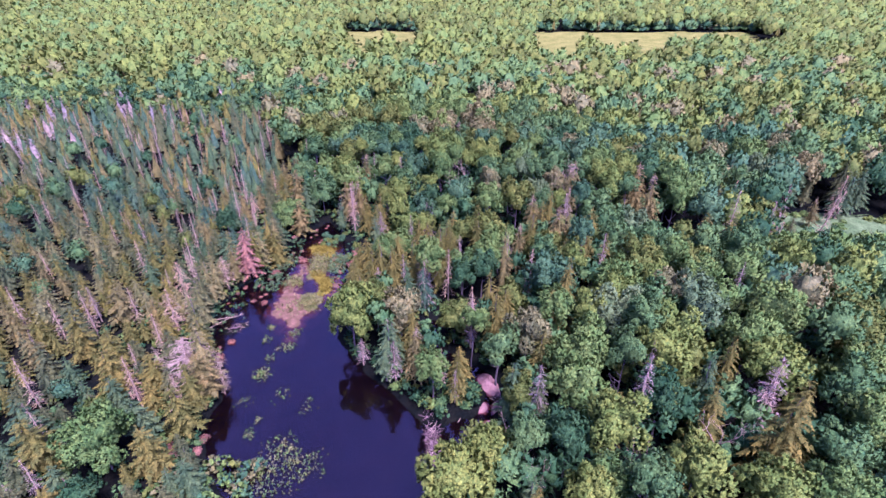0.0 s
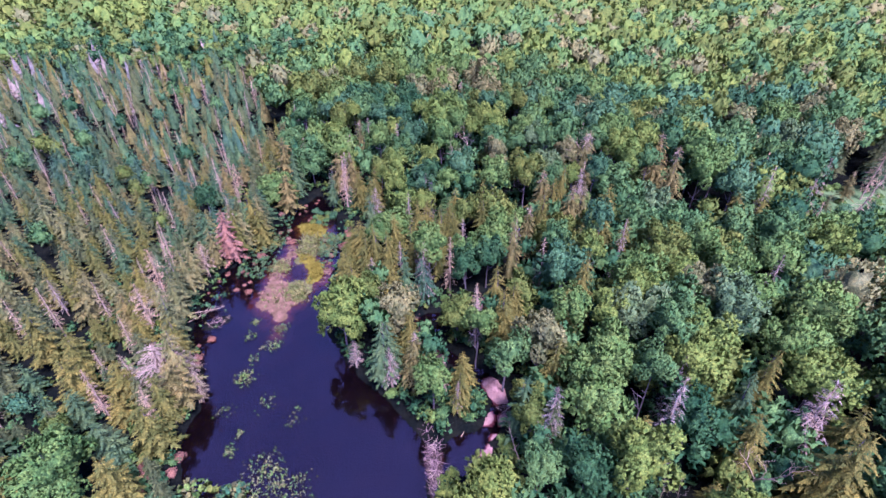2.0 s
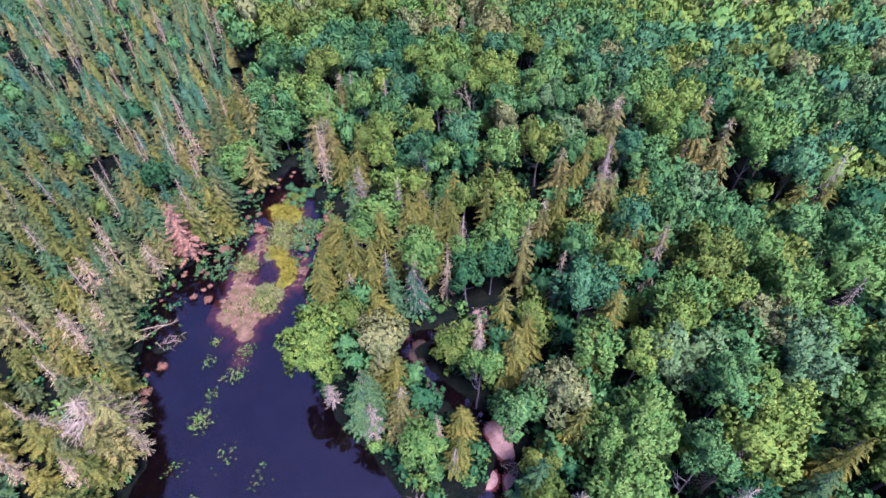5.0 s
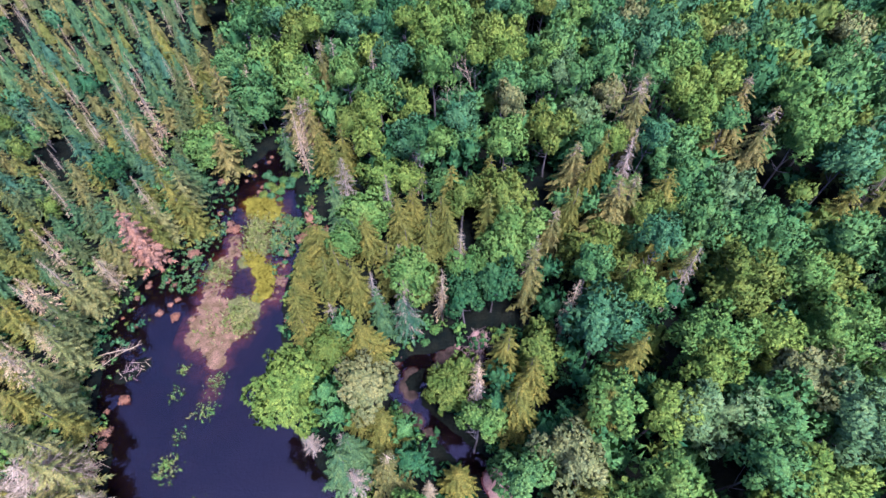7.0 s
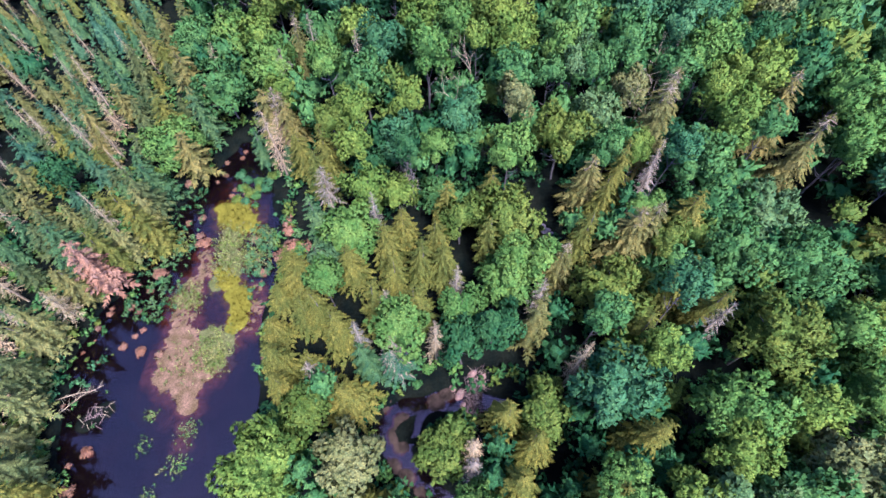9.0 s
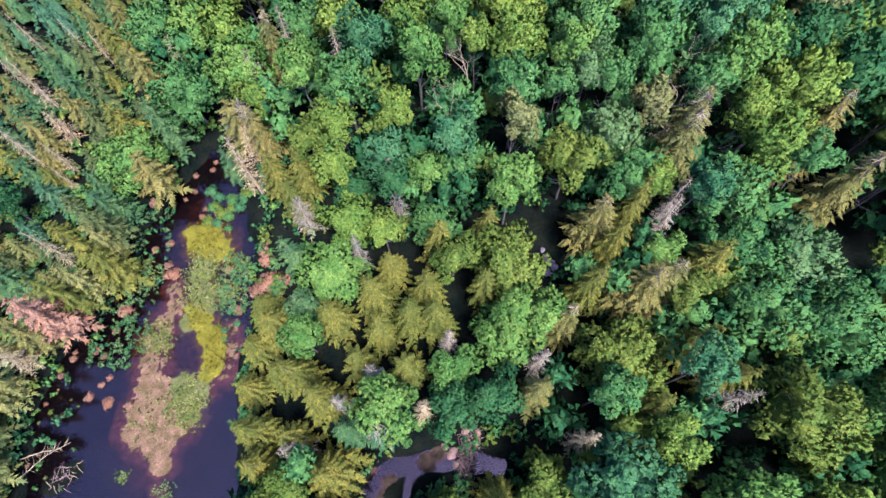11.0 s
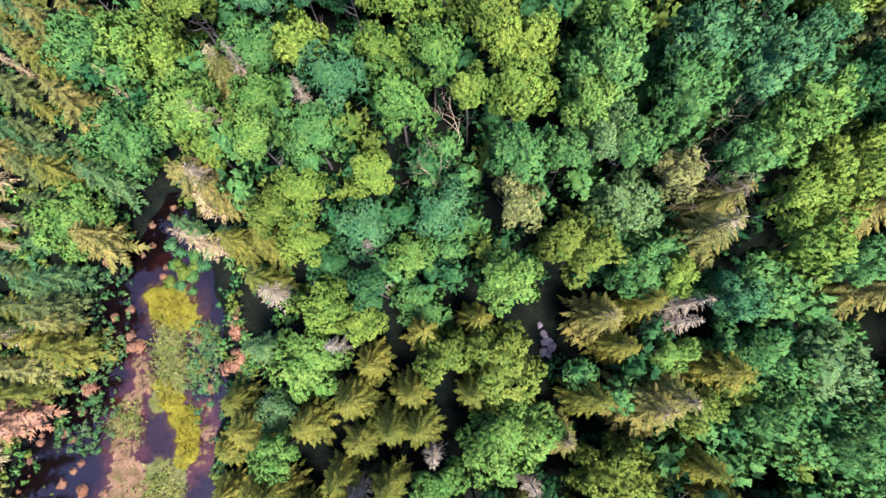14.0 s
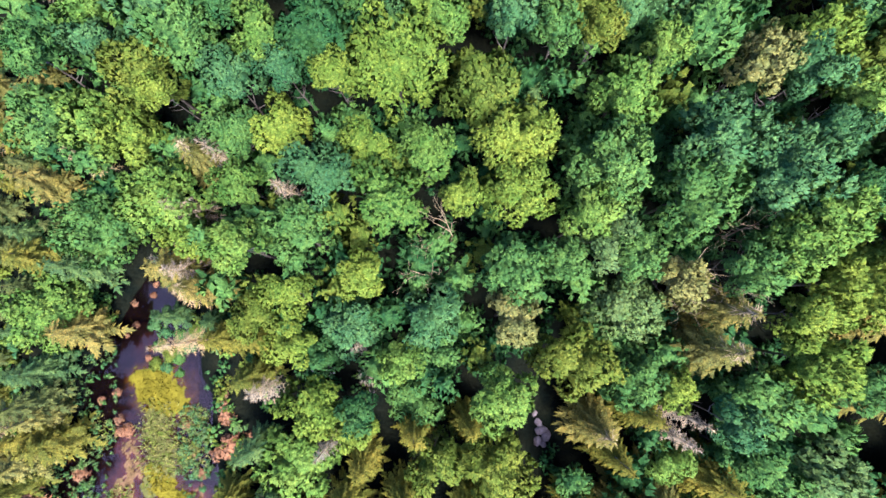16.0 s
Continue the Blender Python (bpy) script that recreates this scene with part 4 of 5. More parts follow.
def conifer_share(x, y):
    """How much of the wood is conifer: the bog west of the pond, a mixed belt round the stream, little elsewhere."""
    edge = np.interp(y, (0, 60, 112, 118, 150, 190, 205, 225), (-22, -30, -29, -33, -48, -70, -110, -230)) + 7 * wobble(x, y, 14)
    if x < edge and y < 206 + 40 * wobble(x, y, 38):
        return 0.93
    if y < 108 and x < 34:
        return 0.42
    if x > 60 and 85 < y < 125:
        return 0.22
    if 452 < y < 485:
        return 0.2
    return 0.07 + 0.10 * max(0, wobble(x, y, 45, 2))


HARD_TONES = ("green", "green", "fresh", "fresh", "blue", "blue", "bright", "olive", "dark", "green", "bright", "tan")
# lighter leaf tones with distance stand in for haze over the far woods
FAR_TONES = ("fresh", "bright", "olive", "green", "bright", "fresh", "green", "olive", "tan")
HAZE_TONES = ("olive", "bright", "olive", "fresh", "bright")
wild = random.Random(5)
far_hard, far_soft = [], []
cands = []


def tallest(x, y):
    """Trees stay low on the slope below the east glade."""
    return 50 * (1 - y / 106) + 1.5 if 60 < y < 104 and 0.76 * y < x < 1.25 * y else 99.0


def open_land(x, y, room):
    if -23 < x < -16.4 and 76 < y < 104:      # the shrubby east bank
        return False
    return in_field(x, y) < -0.15 and in_glade(x, y) < -0.1 and wet(x, y) < -room


# candidate places ring by ring: (near edge, far edge, spacing)
for y0, y1, gap in ((4, 140, 2.9), (140, 260, 3.8), (260, 520, 6.2), (520, 900, 10.5)):
    y = y0
    while y < y1:
        span = 58 + 0.80 * max(y, 20)
        x = -span
        while x < span:
            px, py = x + wild.uniform(-0.45, 0.45) * gap, y + wild.uniform(-0.45, 0.45) * gap
            if open_land(px, py, 0.4):
                soft = wild.random() < conifer_share(px, py)
                cands.append((stretch(px, py), px, py, soft, wild.random()))
            x += gap
        y += gap
cands.sort()
for d, x, y, soft, u in cands:
    if y > 520:
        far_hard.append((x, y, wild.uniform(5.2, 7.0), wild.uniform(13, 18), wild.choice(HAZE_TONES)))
        continue
    if soft:
        h = wild.choice((wild.uniform(4.0, 7.0), wild.uniform(5.5, 9.0))) + 4.0 * smooth(y, 110, 195) if x < -20 else wild.uniform(9, 14)
        h = min(h, tallest(x, y))
        if h < 2.5:
            continue
        r = h * (wild.uniform(0.24, 0.34) if x < -20 else wild.uniform(0.17, 0.23))
        if not taken.free(x, y, r * (0.4 if x < -20 else 0.85)) or wet(x, y) > -0.9:
            continue
        taken.put(x, y, r * (0.55 if x < -20 else 0.75))
        tone = wild.choice(("needle", "teal", "sombre", "brown", "needle", "sombre", "needle", "golden", "brown") if y > 98 else ("golden", "brown", "faded", "golden", "sombre", "needle", "sombre", "needle") if y > 58 else ("golden", "sombre", "needle", "needle", "sombre"))
        if x < -36 and 58 < y < 80:
            tone = wild.choice(("faded", "golden", "brown", "golden", "sombre"))
        if x > -20 and y < 120:
            tone = wild.choice(("golden", "golden", "needle", "brown"))
        dead = wild.random() < (0.12 if x < -20 else 0.05) + (0.12 if x < -40 and wobble(x, y, 28, 6) > 0.05 and 120 < y < 230 else 0)
        dead = dead and y < 260
        if dead and MADE["dead"] < 240 and d < 130:
            snag(x, y, h * 1.08, wild.choice(("pale", "grey", "pale")), wild.uniform(0, 5), wild.uniform(0, 360))
        elif MADE["spruce"] < 295:
            spruce(x, y, h, tone, r, d < 34)
        else:
            far_soft.append((x, y, r, h, "grey" if dead else tone))
    else:
        bog = x < -20 and conifer_share(x, y) > 0.7
        r = wild.uniform(1.4, 2.4) if bog else wild.uniform(2.4, 3.8) if y < 115 and x < 48 else wild.uniform(3.5, 4.9) if y < 180 else wild.uniform(4.4, 6.4) if y < 260 else wild.uniform(5.4, 7.4)
        if not taken.free(x, y, r * (0.72 if y < 115 and x < 55 else 0.54)) or wet(x, y) > -r * 1.3:
            continue
        taken.put(x, y, r * (0.8 if y < 115 and x < 55 else 0.60))
        h = r * wild.uniform(3.6, 4.6) if bog else wild.uniform(13, 17.5) if y > 95 or x > 15 else wild.uniform(11, 14.5)
        if x < -45 and 185 < y < 275:
            h *= 0.5 + 0.5 * smooth(y, 200, 265)
        h = min(h, tallest(x, y))
        r = min(r, 0.45 * h)
        if h < 2.5:
            continue
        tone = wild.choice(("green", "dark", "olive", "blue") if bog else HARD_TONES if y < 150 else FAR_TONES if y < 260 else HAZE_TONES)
        if MADE["broadleaf"] < 298:
            broadleaf(x, y, r, h, tone, d < 24)
        else:
            far_hard.append((x, y, r, h, tone))

# lower trees that close the wood's edge at the meadow
for d, x, y, soft, u in cands:
    if 440 < y < 520 and -1.6 < in_field(x, y) < -0.15:
        for _ in range(2):
            far_hard.append((x + wild.uniform(-3, 3), y + wild.uniform(-2, 2), wild.uniform(3.2, 4.4), wild.choice((4.2, 4.6, 8.0, 9.5)), wild.choice(("green", "dark", "blue"))))

# dark hollows that stay open to the ground: (x, y, reach)
HOLLOWS = ((17.4, 97.2, 3.2), (17.2, 88.2, 1.8), (15.8, 120.2, 2.0), (42.4, 124.8, 2.4), (44.6, 102.6, 2.4), (16.4, 100.9, 2.2), (50.0, 98.0, 2.4), (38.9, 113.3, 1.8), (32.6, 113.0, 1.6), (-9.6, 102.2, 2.6), (-9.6, 128.6, 1.6), (32.6, 76.6, 2.0), (15.2, 95.6, 2.0), (3.8, 129.9, 1.6), (9.0, 109.8, 1.4))


def in_hollow(x, y, room=0.0):
    return any(math.hypot(x - a, y - b) < c + room for a, b, c in HOLLOWS)


# lower trees in the gaps under the canopy; their dark tones add to its shade
low_hard = []
for d, x, y, soft, u in cands:
    if (d > 92 and not (180 < y < 275 and x < -30)) or (d > 62 and y > 190 and x > -30) or y < 20 or conifer_share(x, y) > 0.8:
        continue
    if -21 < x < 14 and 74 < y < 102:
        continue
    r = wild.uniform(1.6, 2.6)
    if wet(x, y) < -r - 0.3 and taken.free(x, y, r * 0.5, 0.54) and not in_hollow(x, y, r * 0.7):
        taken.put(x, y, r * 0.85)
        low_hard.append((x, y, r, min(wild.uniform(7.0, 11.5), max(tallest(x, y) - 1, 1.5)), wild.choice(("dark", "dark", "green", "green", "olive"))))


def joined_wood(name, rows, rings, tones, label, lift):
    """rings: (farthest y, forms) from near to far; every tree a turned and scaled copy of a form."""
    vs, ts, ms, ns, n = [], [], [], [], 0
    keys = list(tones)
    for x, y, r, h, tone in rows:
        forms = next(f for lim, f in rings if max(y, abs(x) * 0.8, stretch(x, y) * 1.0) < lim)
        v, t, m = forms[wild.randrange(len(forms))]
        f = wild.uniform(0, 6.283)
        c, s = math.cos(f), math.sin(f)
        z = max(terrain(x, y), -0.05)
        if lift:
            deep = min(r * (1.3 if y < 200 else 1.0), h * 0.45)
            sc, up = (r, r, deep), z + h - deep * 1.12
        else:
            sc, up = (r / 0.19, r / 0.19, h), z
        a, b = v[:, 0] * sc[0], v[:, 1] * sc[1]
        vs.append(np.column_stack([x + a * c - b * s, y + a * s + b * c, up + v[:, 2] * sc[2]]))
        # normals lean upward with distance, so far crowns look brighter and flatter
        level = 0.8 * smooth(y, 130, 300)
        ns.append(unit(np.column_stack([m[:, 0] * c - m[:, 1] * s, m[:, 0] * s + m[:, 1] * c, m[:, 2] + level])))
        ts.append(t + n)
        ms.append(np.full(len(t), keys.index(tone)))
        n += len(v)
    ob = new(name, link_mesh(name, np.concatenate(vs), np.concatenate(ts), [tones[k] for k in keys], np.concatenate(ms), normals=np.concatenate(ns)))
    return tagged(ob, label, "forest", kind="stuff")


MIDS = [crown_form(201 + i, 12, 260, 4, 0.165, -0.45, 0.9, rings=4, sides=8, soft=0.5) for i in range(4)]
LOWS = [crown_form(271 + i, 8, 52, 4, 0.33, -0.3, 0.9, rings=4, sides=7, soft=0.5) for i in range(4)]
FARS = [crown_form(211 + i, 9, 84, 4, 0.25, -0.2, 1.0, bulk=0.78, rings=4, sides=8, soft=0.5) for i in range(4)]
FARTHER = [crown_form(221 + i, 7, 32, 3, 0.33, 0.0, 1.1, bulk=0.86, rings=3, sides=7, soft=0.8) for i in range(4)]
FARTHEST = [crown_form(261 + i, 6, 22, 3, 0.34, -0.5, 1.1, bulk=0.9, rings=3, sides=6, soft=0.9) for i in range(4)]
HAZY = [crown_form(231 + i, 5, 14, 3, 0.4, -0.3, 1.1, bulk=0.9, rings=3, sides=6, soft=0.9) for i in range(4)]
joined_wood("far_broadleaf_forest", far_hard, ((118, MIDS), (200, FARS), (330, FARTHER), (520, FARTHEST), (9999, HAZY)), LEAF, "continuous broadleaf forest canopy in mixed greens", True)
joined_wood("young_broadleaf_trees", low_hard, ((9999, LOWS),), LEAF, "young green broadleaf trees under the canopy", True)
SOFT_MID = [spruce_form(241 + i, 11, 6, 0.19, 4, 0.35, thin=1.5, power=0.62, bulk=0.5, feather=0.38) for i in range(4)]
SOFT_FAR = [spruce_form(251 + i, 10, 5, 0.19, 3, 0.35, thin=1.7, power=0.62, bulk=0.5, feather=0.42) for i in range(4)]
SOFT_THIN = [spruce_form(301 + i, 8, 5, 0.19, 2, 0.35, thin=2.0, power=0.62, bulk=0.55, feather=0.44) for i in range(4)]
joined_wood("far_conifer_forest", far_soft, ((100, SOFT_MID), (125, SOFT_FAR), (9999, SOFT_THIN)), NEEDLE, "dense bog spruce with scattered dead tops", False)

# undergrowth on the forest floor; its dark leaf tone stands for canopy shade
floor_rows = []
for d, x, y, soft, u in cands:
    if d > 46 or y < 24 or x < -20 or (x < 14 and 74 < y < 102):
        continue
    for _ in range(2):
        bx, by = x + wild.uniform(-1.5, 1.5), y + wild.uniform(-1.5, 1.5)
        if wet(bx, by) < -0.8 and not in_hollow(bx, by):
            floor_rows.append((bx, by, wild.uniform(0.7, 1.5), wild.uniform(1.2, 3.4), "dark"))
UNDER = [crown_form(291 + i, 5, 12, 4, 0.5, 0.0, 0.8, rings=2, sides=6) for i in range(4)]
joined_wood("forest_undergrowth", floor_rows, ((9999, UNDER),), LEAF, "undergrowth in dark green that stands for shade on the forest floor", True)

# low bog shrubs that cover the open ground
low = []
for d, x, y, soft, u in cands:
    if d > 60 or y < 22 or y > 135 or (x > -18 and wet(x, y) < -4):
        continue
    for _ in range(3):
        bx, by = x + wild.uniform(-1.5, 1.5), y + wild.uniform(-1.5, 1.5)
        if -14 < wet(bx, by) < -0.3:
            low.append((bx, by, wild.uniform(0.6, 1.2), wild.uniform(1.0, 2.2), wild.choice(("olive", "green", "dark", "fresh"))))
SHRUBS = [crown_form(281 + i, 4, 9, 4, 0.6, 0.0, 0.8, rings=2, sides=6) for i in range(4)]
joined_wood("bog_shrubs", low, ((9999, SHRUBS),), LEAF, "low olive bog shrubs covering the ground", True)

# ---- the pond's mats, banks, shrubs, dams and driftwood ----
rnd = random.Random(9)


def mat(name, blobs, height, material_, label, category, cell=0.28, ragged=0.5, kind="", rise=0.012, skirt=0.12):
    """A low mound with an uneven edge, the union of round patches (x, y, reach)."""
    x0, x1 = min(b[0] - b[2] for b in blobs) - 1, max(b[0] + b[2] for b in blobs) + 1
    y0, y1 = min(b[1] - b[2] for b in blobs) - 1, max(b[1] + b[2] for b in blobs) + 1
    xs, ys = np.arange(x0, x1, cell), np.arange(y0, y1, cell)

    def inside(x, y):
        best = max(1 - math.hypot(x - a, y - b) / r for a, b, r in blobs)
        return best + ragged * (0.35 * wobble(x, y, 1.7, 4) + 0.25 * wobble(x, y, 0.6, 7) + 0.22 * wobble(x, y, 0.3, 5))

    f = np.array([[inside(x, y) for x in xs] for y in ys])
    lift = np.array([[0.35 + 0.65 * abs(wobble(x, y, 0.5, 2)) for x in xs] for y in ys])
    z = np.clip(np.where(f > 0, f * 3.0, f * 1.5), -1, 1)
    z = np.where(z > 0, z * height * lift + rise, z * 0.32 + rise)
    ids = -np.ones(f.shape, int)
    keep = np.argwhere((f[:-1, :-1] > -skirt) | (f[1:, 1:] > -skirt) | (f[1:, :-1] > -skirt) | (f[:-1, 1:] > -skirt))
    verts, tris = [], []

    def vid(i, j):
        if ids[i, j] < 0:
            ids[i, j] = len(verts)
            verts.append((xs[j], ys[i], z[i, j]))
        return ids[i, j]

    for i, j in keep:
        a, b, c, d = vid(i, j), vid(i, j + 1), vid(i + 1, j + 1), vid(i + 1, j)
        tris += [(a, b, c), (a, c, d)]
    ob = new(name, link_mesh(name, verts, tris, [material_], None, True))
    return tagged(ob, label, category, kind=kind)


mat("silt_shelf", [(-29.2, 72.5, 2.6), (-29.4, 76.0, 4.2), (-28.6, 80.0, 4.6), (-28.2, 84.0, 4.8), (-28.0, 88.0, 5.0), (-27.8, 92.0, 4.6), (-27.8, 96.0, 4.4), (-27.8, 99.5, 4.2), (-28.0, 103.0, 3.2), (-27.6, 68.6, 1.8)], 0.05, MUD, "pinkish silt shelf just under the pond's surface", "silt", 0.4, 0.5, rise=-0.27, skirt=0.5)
mat("moss_mat", [(-27.9, 99.3, 2.7), (-26.4, 98.2, 2.3), (-29.4, 100.0, 1.9)], 0.22, MOSS, "bright yellow-olive moss mat floating on the pond", "moss", ragged=0.9, rise=-0.04, skirt=0.7)
mat("moss_mat", [(-27.8, 90.2, 1.4), (-26.6, 88.6, 1.6), (-25.2, 87.0, 1.7), (-24.3, 85.2, 1.7), (-24.2, 83.4, 1.5), (-24.8, 82.2, 1.0)], 0.2, MOSS, "curved yellow-olive moss mat in shallow water", "moss", 0.2, 0.8, rise=-0.04, skirt=0.7)
mat("sedge_mat", [(-28.0, 96.6, 1.5), (-27.8, 94.6, 1.7), (-27.2, 92.4, 1.9), (-26.9, 90.4, 2.0), (-27.8, 88.8, 1.8)], 0.14, SEDGE, "olive sedge mat between two moss patches", "sedge", 0.2, 0.9, rise=-0.04, skirt=0.7)
mat("sedge_mat", [(-27.2, 80.9, 1.7), (-25.4, 80.5, 1.6), (-25.9, 78.3, 1.6)], 0.12, SEDGE, "grey-green sedge mat beside the silt bar", "sedge", 0.2, 1.2, rise=-0.01, skirt=0.45)
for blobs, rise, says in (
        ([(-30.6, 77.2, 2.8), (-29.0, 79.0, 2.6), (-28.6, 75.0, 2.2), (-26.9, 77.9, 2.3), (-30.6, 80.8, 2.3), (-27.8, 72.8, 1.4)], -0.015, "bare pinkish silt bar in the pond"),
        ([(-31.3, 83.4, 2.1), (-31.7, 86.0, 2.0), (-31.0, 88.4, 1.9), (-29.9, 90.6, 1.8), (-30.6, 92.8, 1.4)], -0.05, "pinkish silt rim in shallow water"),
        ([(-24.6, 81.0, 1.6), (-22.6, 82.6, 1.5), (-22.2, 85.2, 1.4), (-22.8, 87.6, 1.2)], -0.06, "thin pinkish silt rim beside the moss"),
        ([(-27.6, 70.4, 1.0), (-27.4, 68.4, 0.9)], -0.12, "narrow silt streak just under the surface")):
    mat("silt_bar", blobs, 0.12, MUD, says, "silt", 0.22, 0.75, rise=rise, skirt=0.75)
mat("sand_bank", [(7.6, 57.3, 1.5), (7.0, 58.6, 1.3), (8.0, 56.0, 1.0)], 0.5, ROCK, "smooth pinkish sand bank by the stream", "sand bank", ragged=0.3)
mat("sand_bank", [(5.6, 52.9, 1.15)], 0.4, ROCK, "small rounded pinkish sand bank by the pool", "sand bank", ragged=0.25)
mat("sand_bank", [(8.6, 52.4, 1.2), (8.9, 51.0, 1.0)], 0.45, ROCK, "pinkish sand bank under bare branches", "sand bank", ragged=0.3)
mat("sand_bank", [(7.0, 49.6, 0.9), (6.4, 48.3, 0.9), (5.4, 47.3, 0.8)], 0.25, ROCK, "curved pinkish sand bar at the pool's edge", "sand bank", ragged=0.3)
mat("sand_bank", [(-2.7, 71.0, 1.0), (-3.1, 69.6, 1.1), (-2.8, 68.4, 0.8)], 0.22, BANK_MUD, "muddy olive bar between two arms of the stream", "sand bank", 0.2)
mat("sand_bank", [(-3.7, 65.9, 1.2), (-2.3, 65.0, 1.1), (-0.6, 63.4, 1.0)], 0.3, BANK_MUD, "brown mud bank beside the stream", "sand bank", 0.22)
mat("sand_bank", [(-5.4, 73.0, 1.1), (-4.6, 73.8, 0.9)], 0.4, BANK_MUD, "reddish-brown mud bank at the stream's bend", "sand bank", 0.22)
mat("sand_bank", [(1.1, 73.2, 1.0), (2.4, 74.4, 0.9)], 0.3, BANK_MUD, "brown mud bank below the stick dam", "sand bank", 0.22)


def boulder(x, y, r, seed, stone=ROCK, says="worn pinkish-grey boulder beside the stick dam"):
    """A worn pinkish stone, flattened and half sunk."""
    b = bmesh.new()
    bmesh.ops.create_icosphere(b, subdivisions=2, radius=1.0)
    for v in b.verts:
        k = 1 + 0.55 * noise.noise(v.co * 1.1 + Vector((seed * 3.1, 0, 0))) + 0.10 * noise.noise(v.co * 3.5 + Vector((0, seed, 0)))
        v.co = Vector((v.co.x * 1.15, v.co.y * 0.85, v.co.z * 0.6)) * k * r
    for f in b.faces:
        f.smooth = True
    m = bpy.data.meshes.new("boulder")
    b.to_mesh(m)
    b.free()
    m.materials.append(stone)
    ob = new("boulder", m)
    ob.matrix_basis = pose(x, y, max(terrain(x, y), -0.2) + 0.2 * r, 0, 0, seed * 47)
    return tagged(ob, says, "boulder", "boulders")


for i, (x, y, r) in enumerate(((5.3, 76.5, 0.5), (6.4, 75.4, 0.5), (2.9, 74.8, 0.4), (4.3, 73.0, 0.5), (3.8, 74.1, 0.6), (1.2, 73.7, 0.3), (2.6, 73.7, 0.3), (1.8, 72.9, 0.25), (6.6, 76.3, 0.4))):
    boulder(x, y, r, i + 1)

for i, (x, y, r) in enumerate(((15.0, 97.6, 0.35), (15.4, 96.6, 0.45), (15.7, 95.8, 0.6), (16.2, 95.2, 0.55), (15.3, 94.6, 0.5), (15.9, 94.3, 0.4))):
    boulder(x, y, r, i + 21, PALE_ROCK, "pale weathered boulder in a dark forest hollow")

STICKS = []
for i in range(5):
    b = random.Random(40 + i)
    v, t, m = tube([(0, 0, 0), (0.5, b.uniform(-0.04, 0.04), b.uniform(-0.03, 0.05)), (1, b.uniform(-0.08, 0.08), b.uniform(-0.03, 0.06))], [0.022, 0.019, 0.009], 5)
    STICKS.append(link_mesh("stick", v, t, [DEADWOOD if i == 1 else STICKWOOD], normals=m))


def stick_dam(points, width, count, height, label, bed=BANK_MUD):
    top = new("beaver_dam")
    mound = []
    for (ax, ay), (bx, by) in zip(points, points[1:]):
        n = max(2, int(math.hypot(bx - ax, by - ay) / 0.5))
        mound += [(ax + (bx - ax) * i / n, ay + (by - ay) * i / n, width * 0.62) for i in range(n + 1)]
    core = mat("mud_core", mound, height * 0.8, bed, "", "", 0.25, 0.35)
    core.parent = top
    for _ in range(count):
        a, b = rnd.choice(list(zip(points, points[1:])))
        k = rnd.random()
        x, y = a[0] + (b[0] - a[0]) * k + rnd.gauss(0, width * 0.28), a[1] + (b[1] - a[1]) * k + rnd.gauss(0, width * 0.28)
        s = new("stick", rnd.choice(STICKS))
        s.parent = top
        ln = rnd.uniform(0.5, 1.5)
        s.matrix_basis = pose(x, y, height * rnd.uniform(0.35, 0.9), rnd.uniform(0, 360), rnd.uniform(-8, 8), rnd.uniform(0, 360)) @ Matrix.Diagonal((ln, rnd.uniform(0.9, 1.7), rnd.uniform(0.9, 1.7), 1))
    return tagged(top, label, "beaver dam")


stick_dam([(-1.7, 51.6), (-1.4, 47.5), (-1.0, 43.0), (-0.5, 39.0)], 1.5, 290, 0.9, "long dam of bleached sticks and mud across the pond outlet")
stick_dam([(5.7, 76.6), (5.4, 74.8), (5.2, 72.5), (5.2, 69.6)], 1.6, 240, 0.9, "heap of brown sticks and branches across the stream")
stick_dam([(8.2, 54.6), (8.9, 53.4)], 1.1, 26, 0.7, "tangle of bleached branches between sand banks")
stick_dam([(-39.0, 70.6), (-37.0, 72.2)], 1.6, 34, 0.3, "tangle of fallen twigs in dark water at the bank", SOIL)


def log(x, y, length, bearing, rise=2.0, r=0.09, z=0.15, label="bleached fallen log lying at the water's edge"):
    g = np.random.default_rng(int(abs(x * 10 + y)))
    bend = np.cumsum(g.normal(0, 0.022 * length, (6, 2)), 0) * (1.0, 0.35)
    run = np.linspace(0, length, 6)
    stubs = [tube([(b[0], q, b[1]) for b, q in zip(bend - bend[0], run)], r * np.linspace(1, 0.3, 6), 7)]
    for _ in range(int(length * 3)):
        k = g.uniform(0.3, 0.97)
        f = g.uniform(0, 6.28)
        a = np.array([np.interp(k * length, run, bend[:, 0] - bend[0, 0]), k * length, np.interp(k * length, run, bend[:, 1] - bend[0, 1])])
        way = np.array((math.cos(f) * 0.8, 0.5, abs(math.sin(f)) * 0.4)) * g.uniform(0.4, 1.5)
        stubs.append(tube([a, a + way * 0.5 + g.normal(0, 0.05, 3), a + way], [r * 0.35, r * 0.22, r * 0.08], 4))
    v, t, m = join(stubs)
    ob = new("fallen_log", link_mesh("fallen_log", v, t, [DEADWOOD], normals=m))
    ob.matrix_basis = pose(x, y, z, rise, 0, -bearing)
    return tagged(ob, label, "log")


log(-45.0, 72.6, 7.5, 72, 0, 0.08, 0.45)
log(-44.0, 70.2, 6.5, 48, 1, 0.07, 0.4)
log(-39.5, 41.4, 4.2, 84, 0, 0.10, 0.25, "pale fallen log reaching into the water")
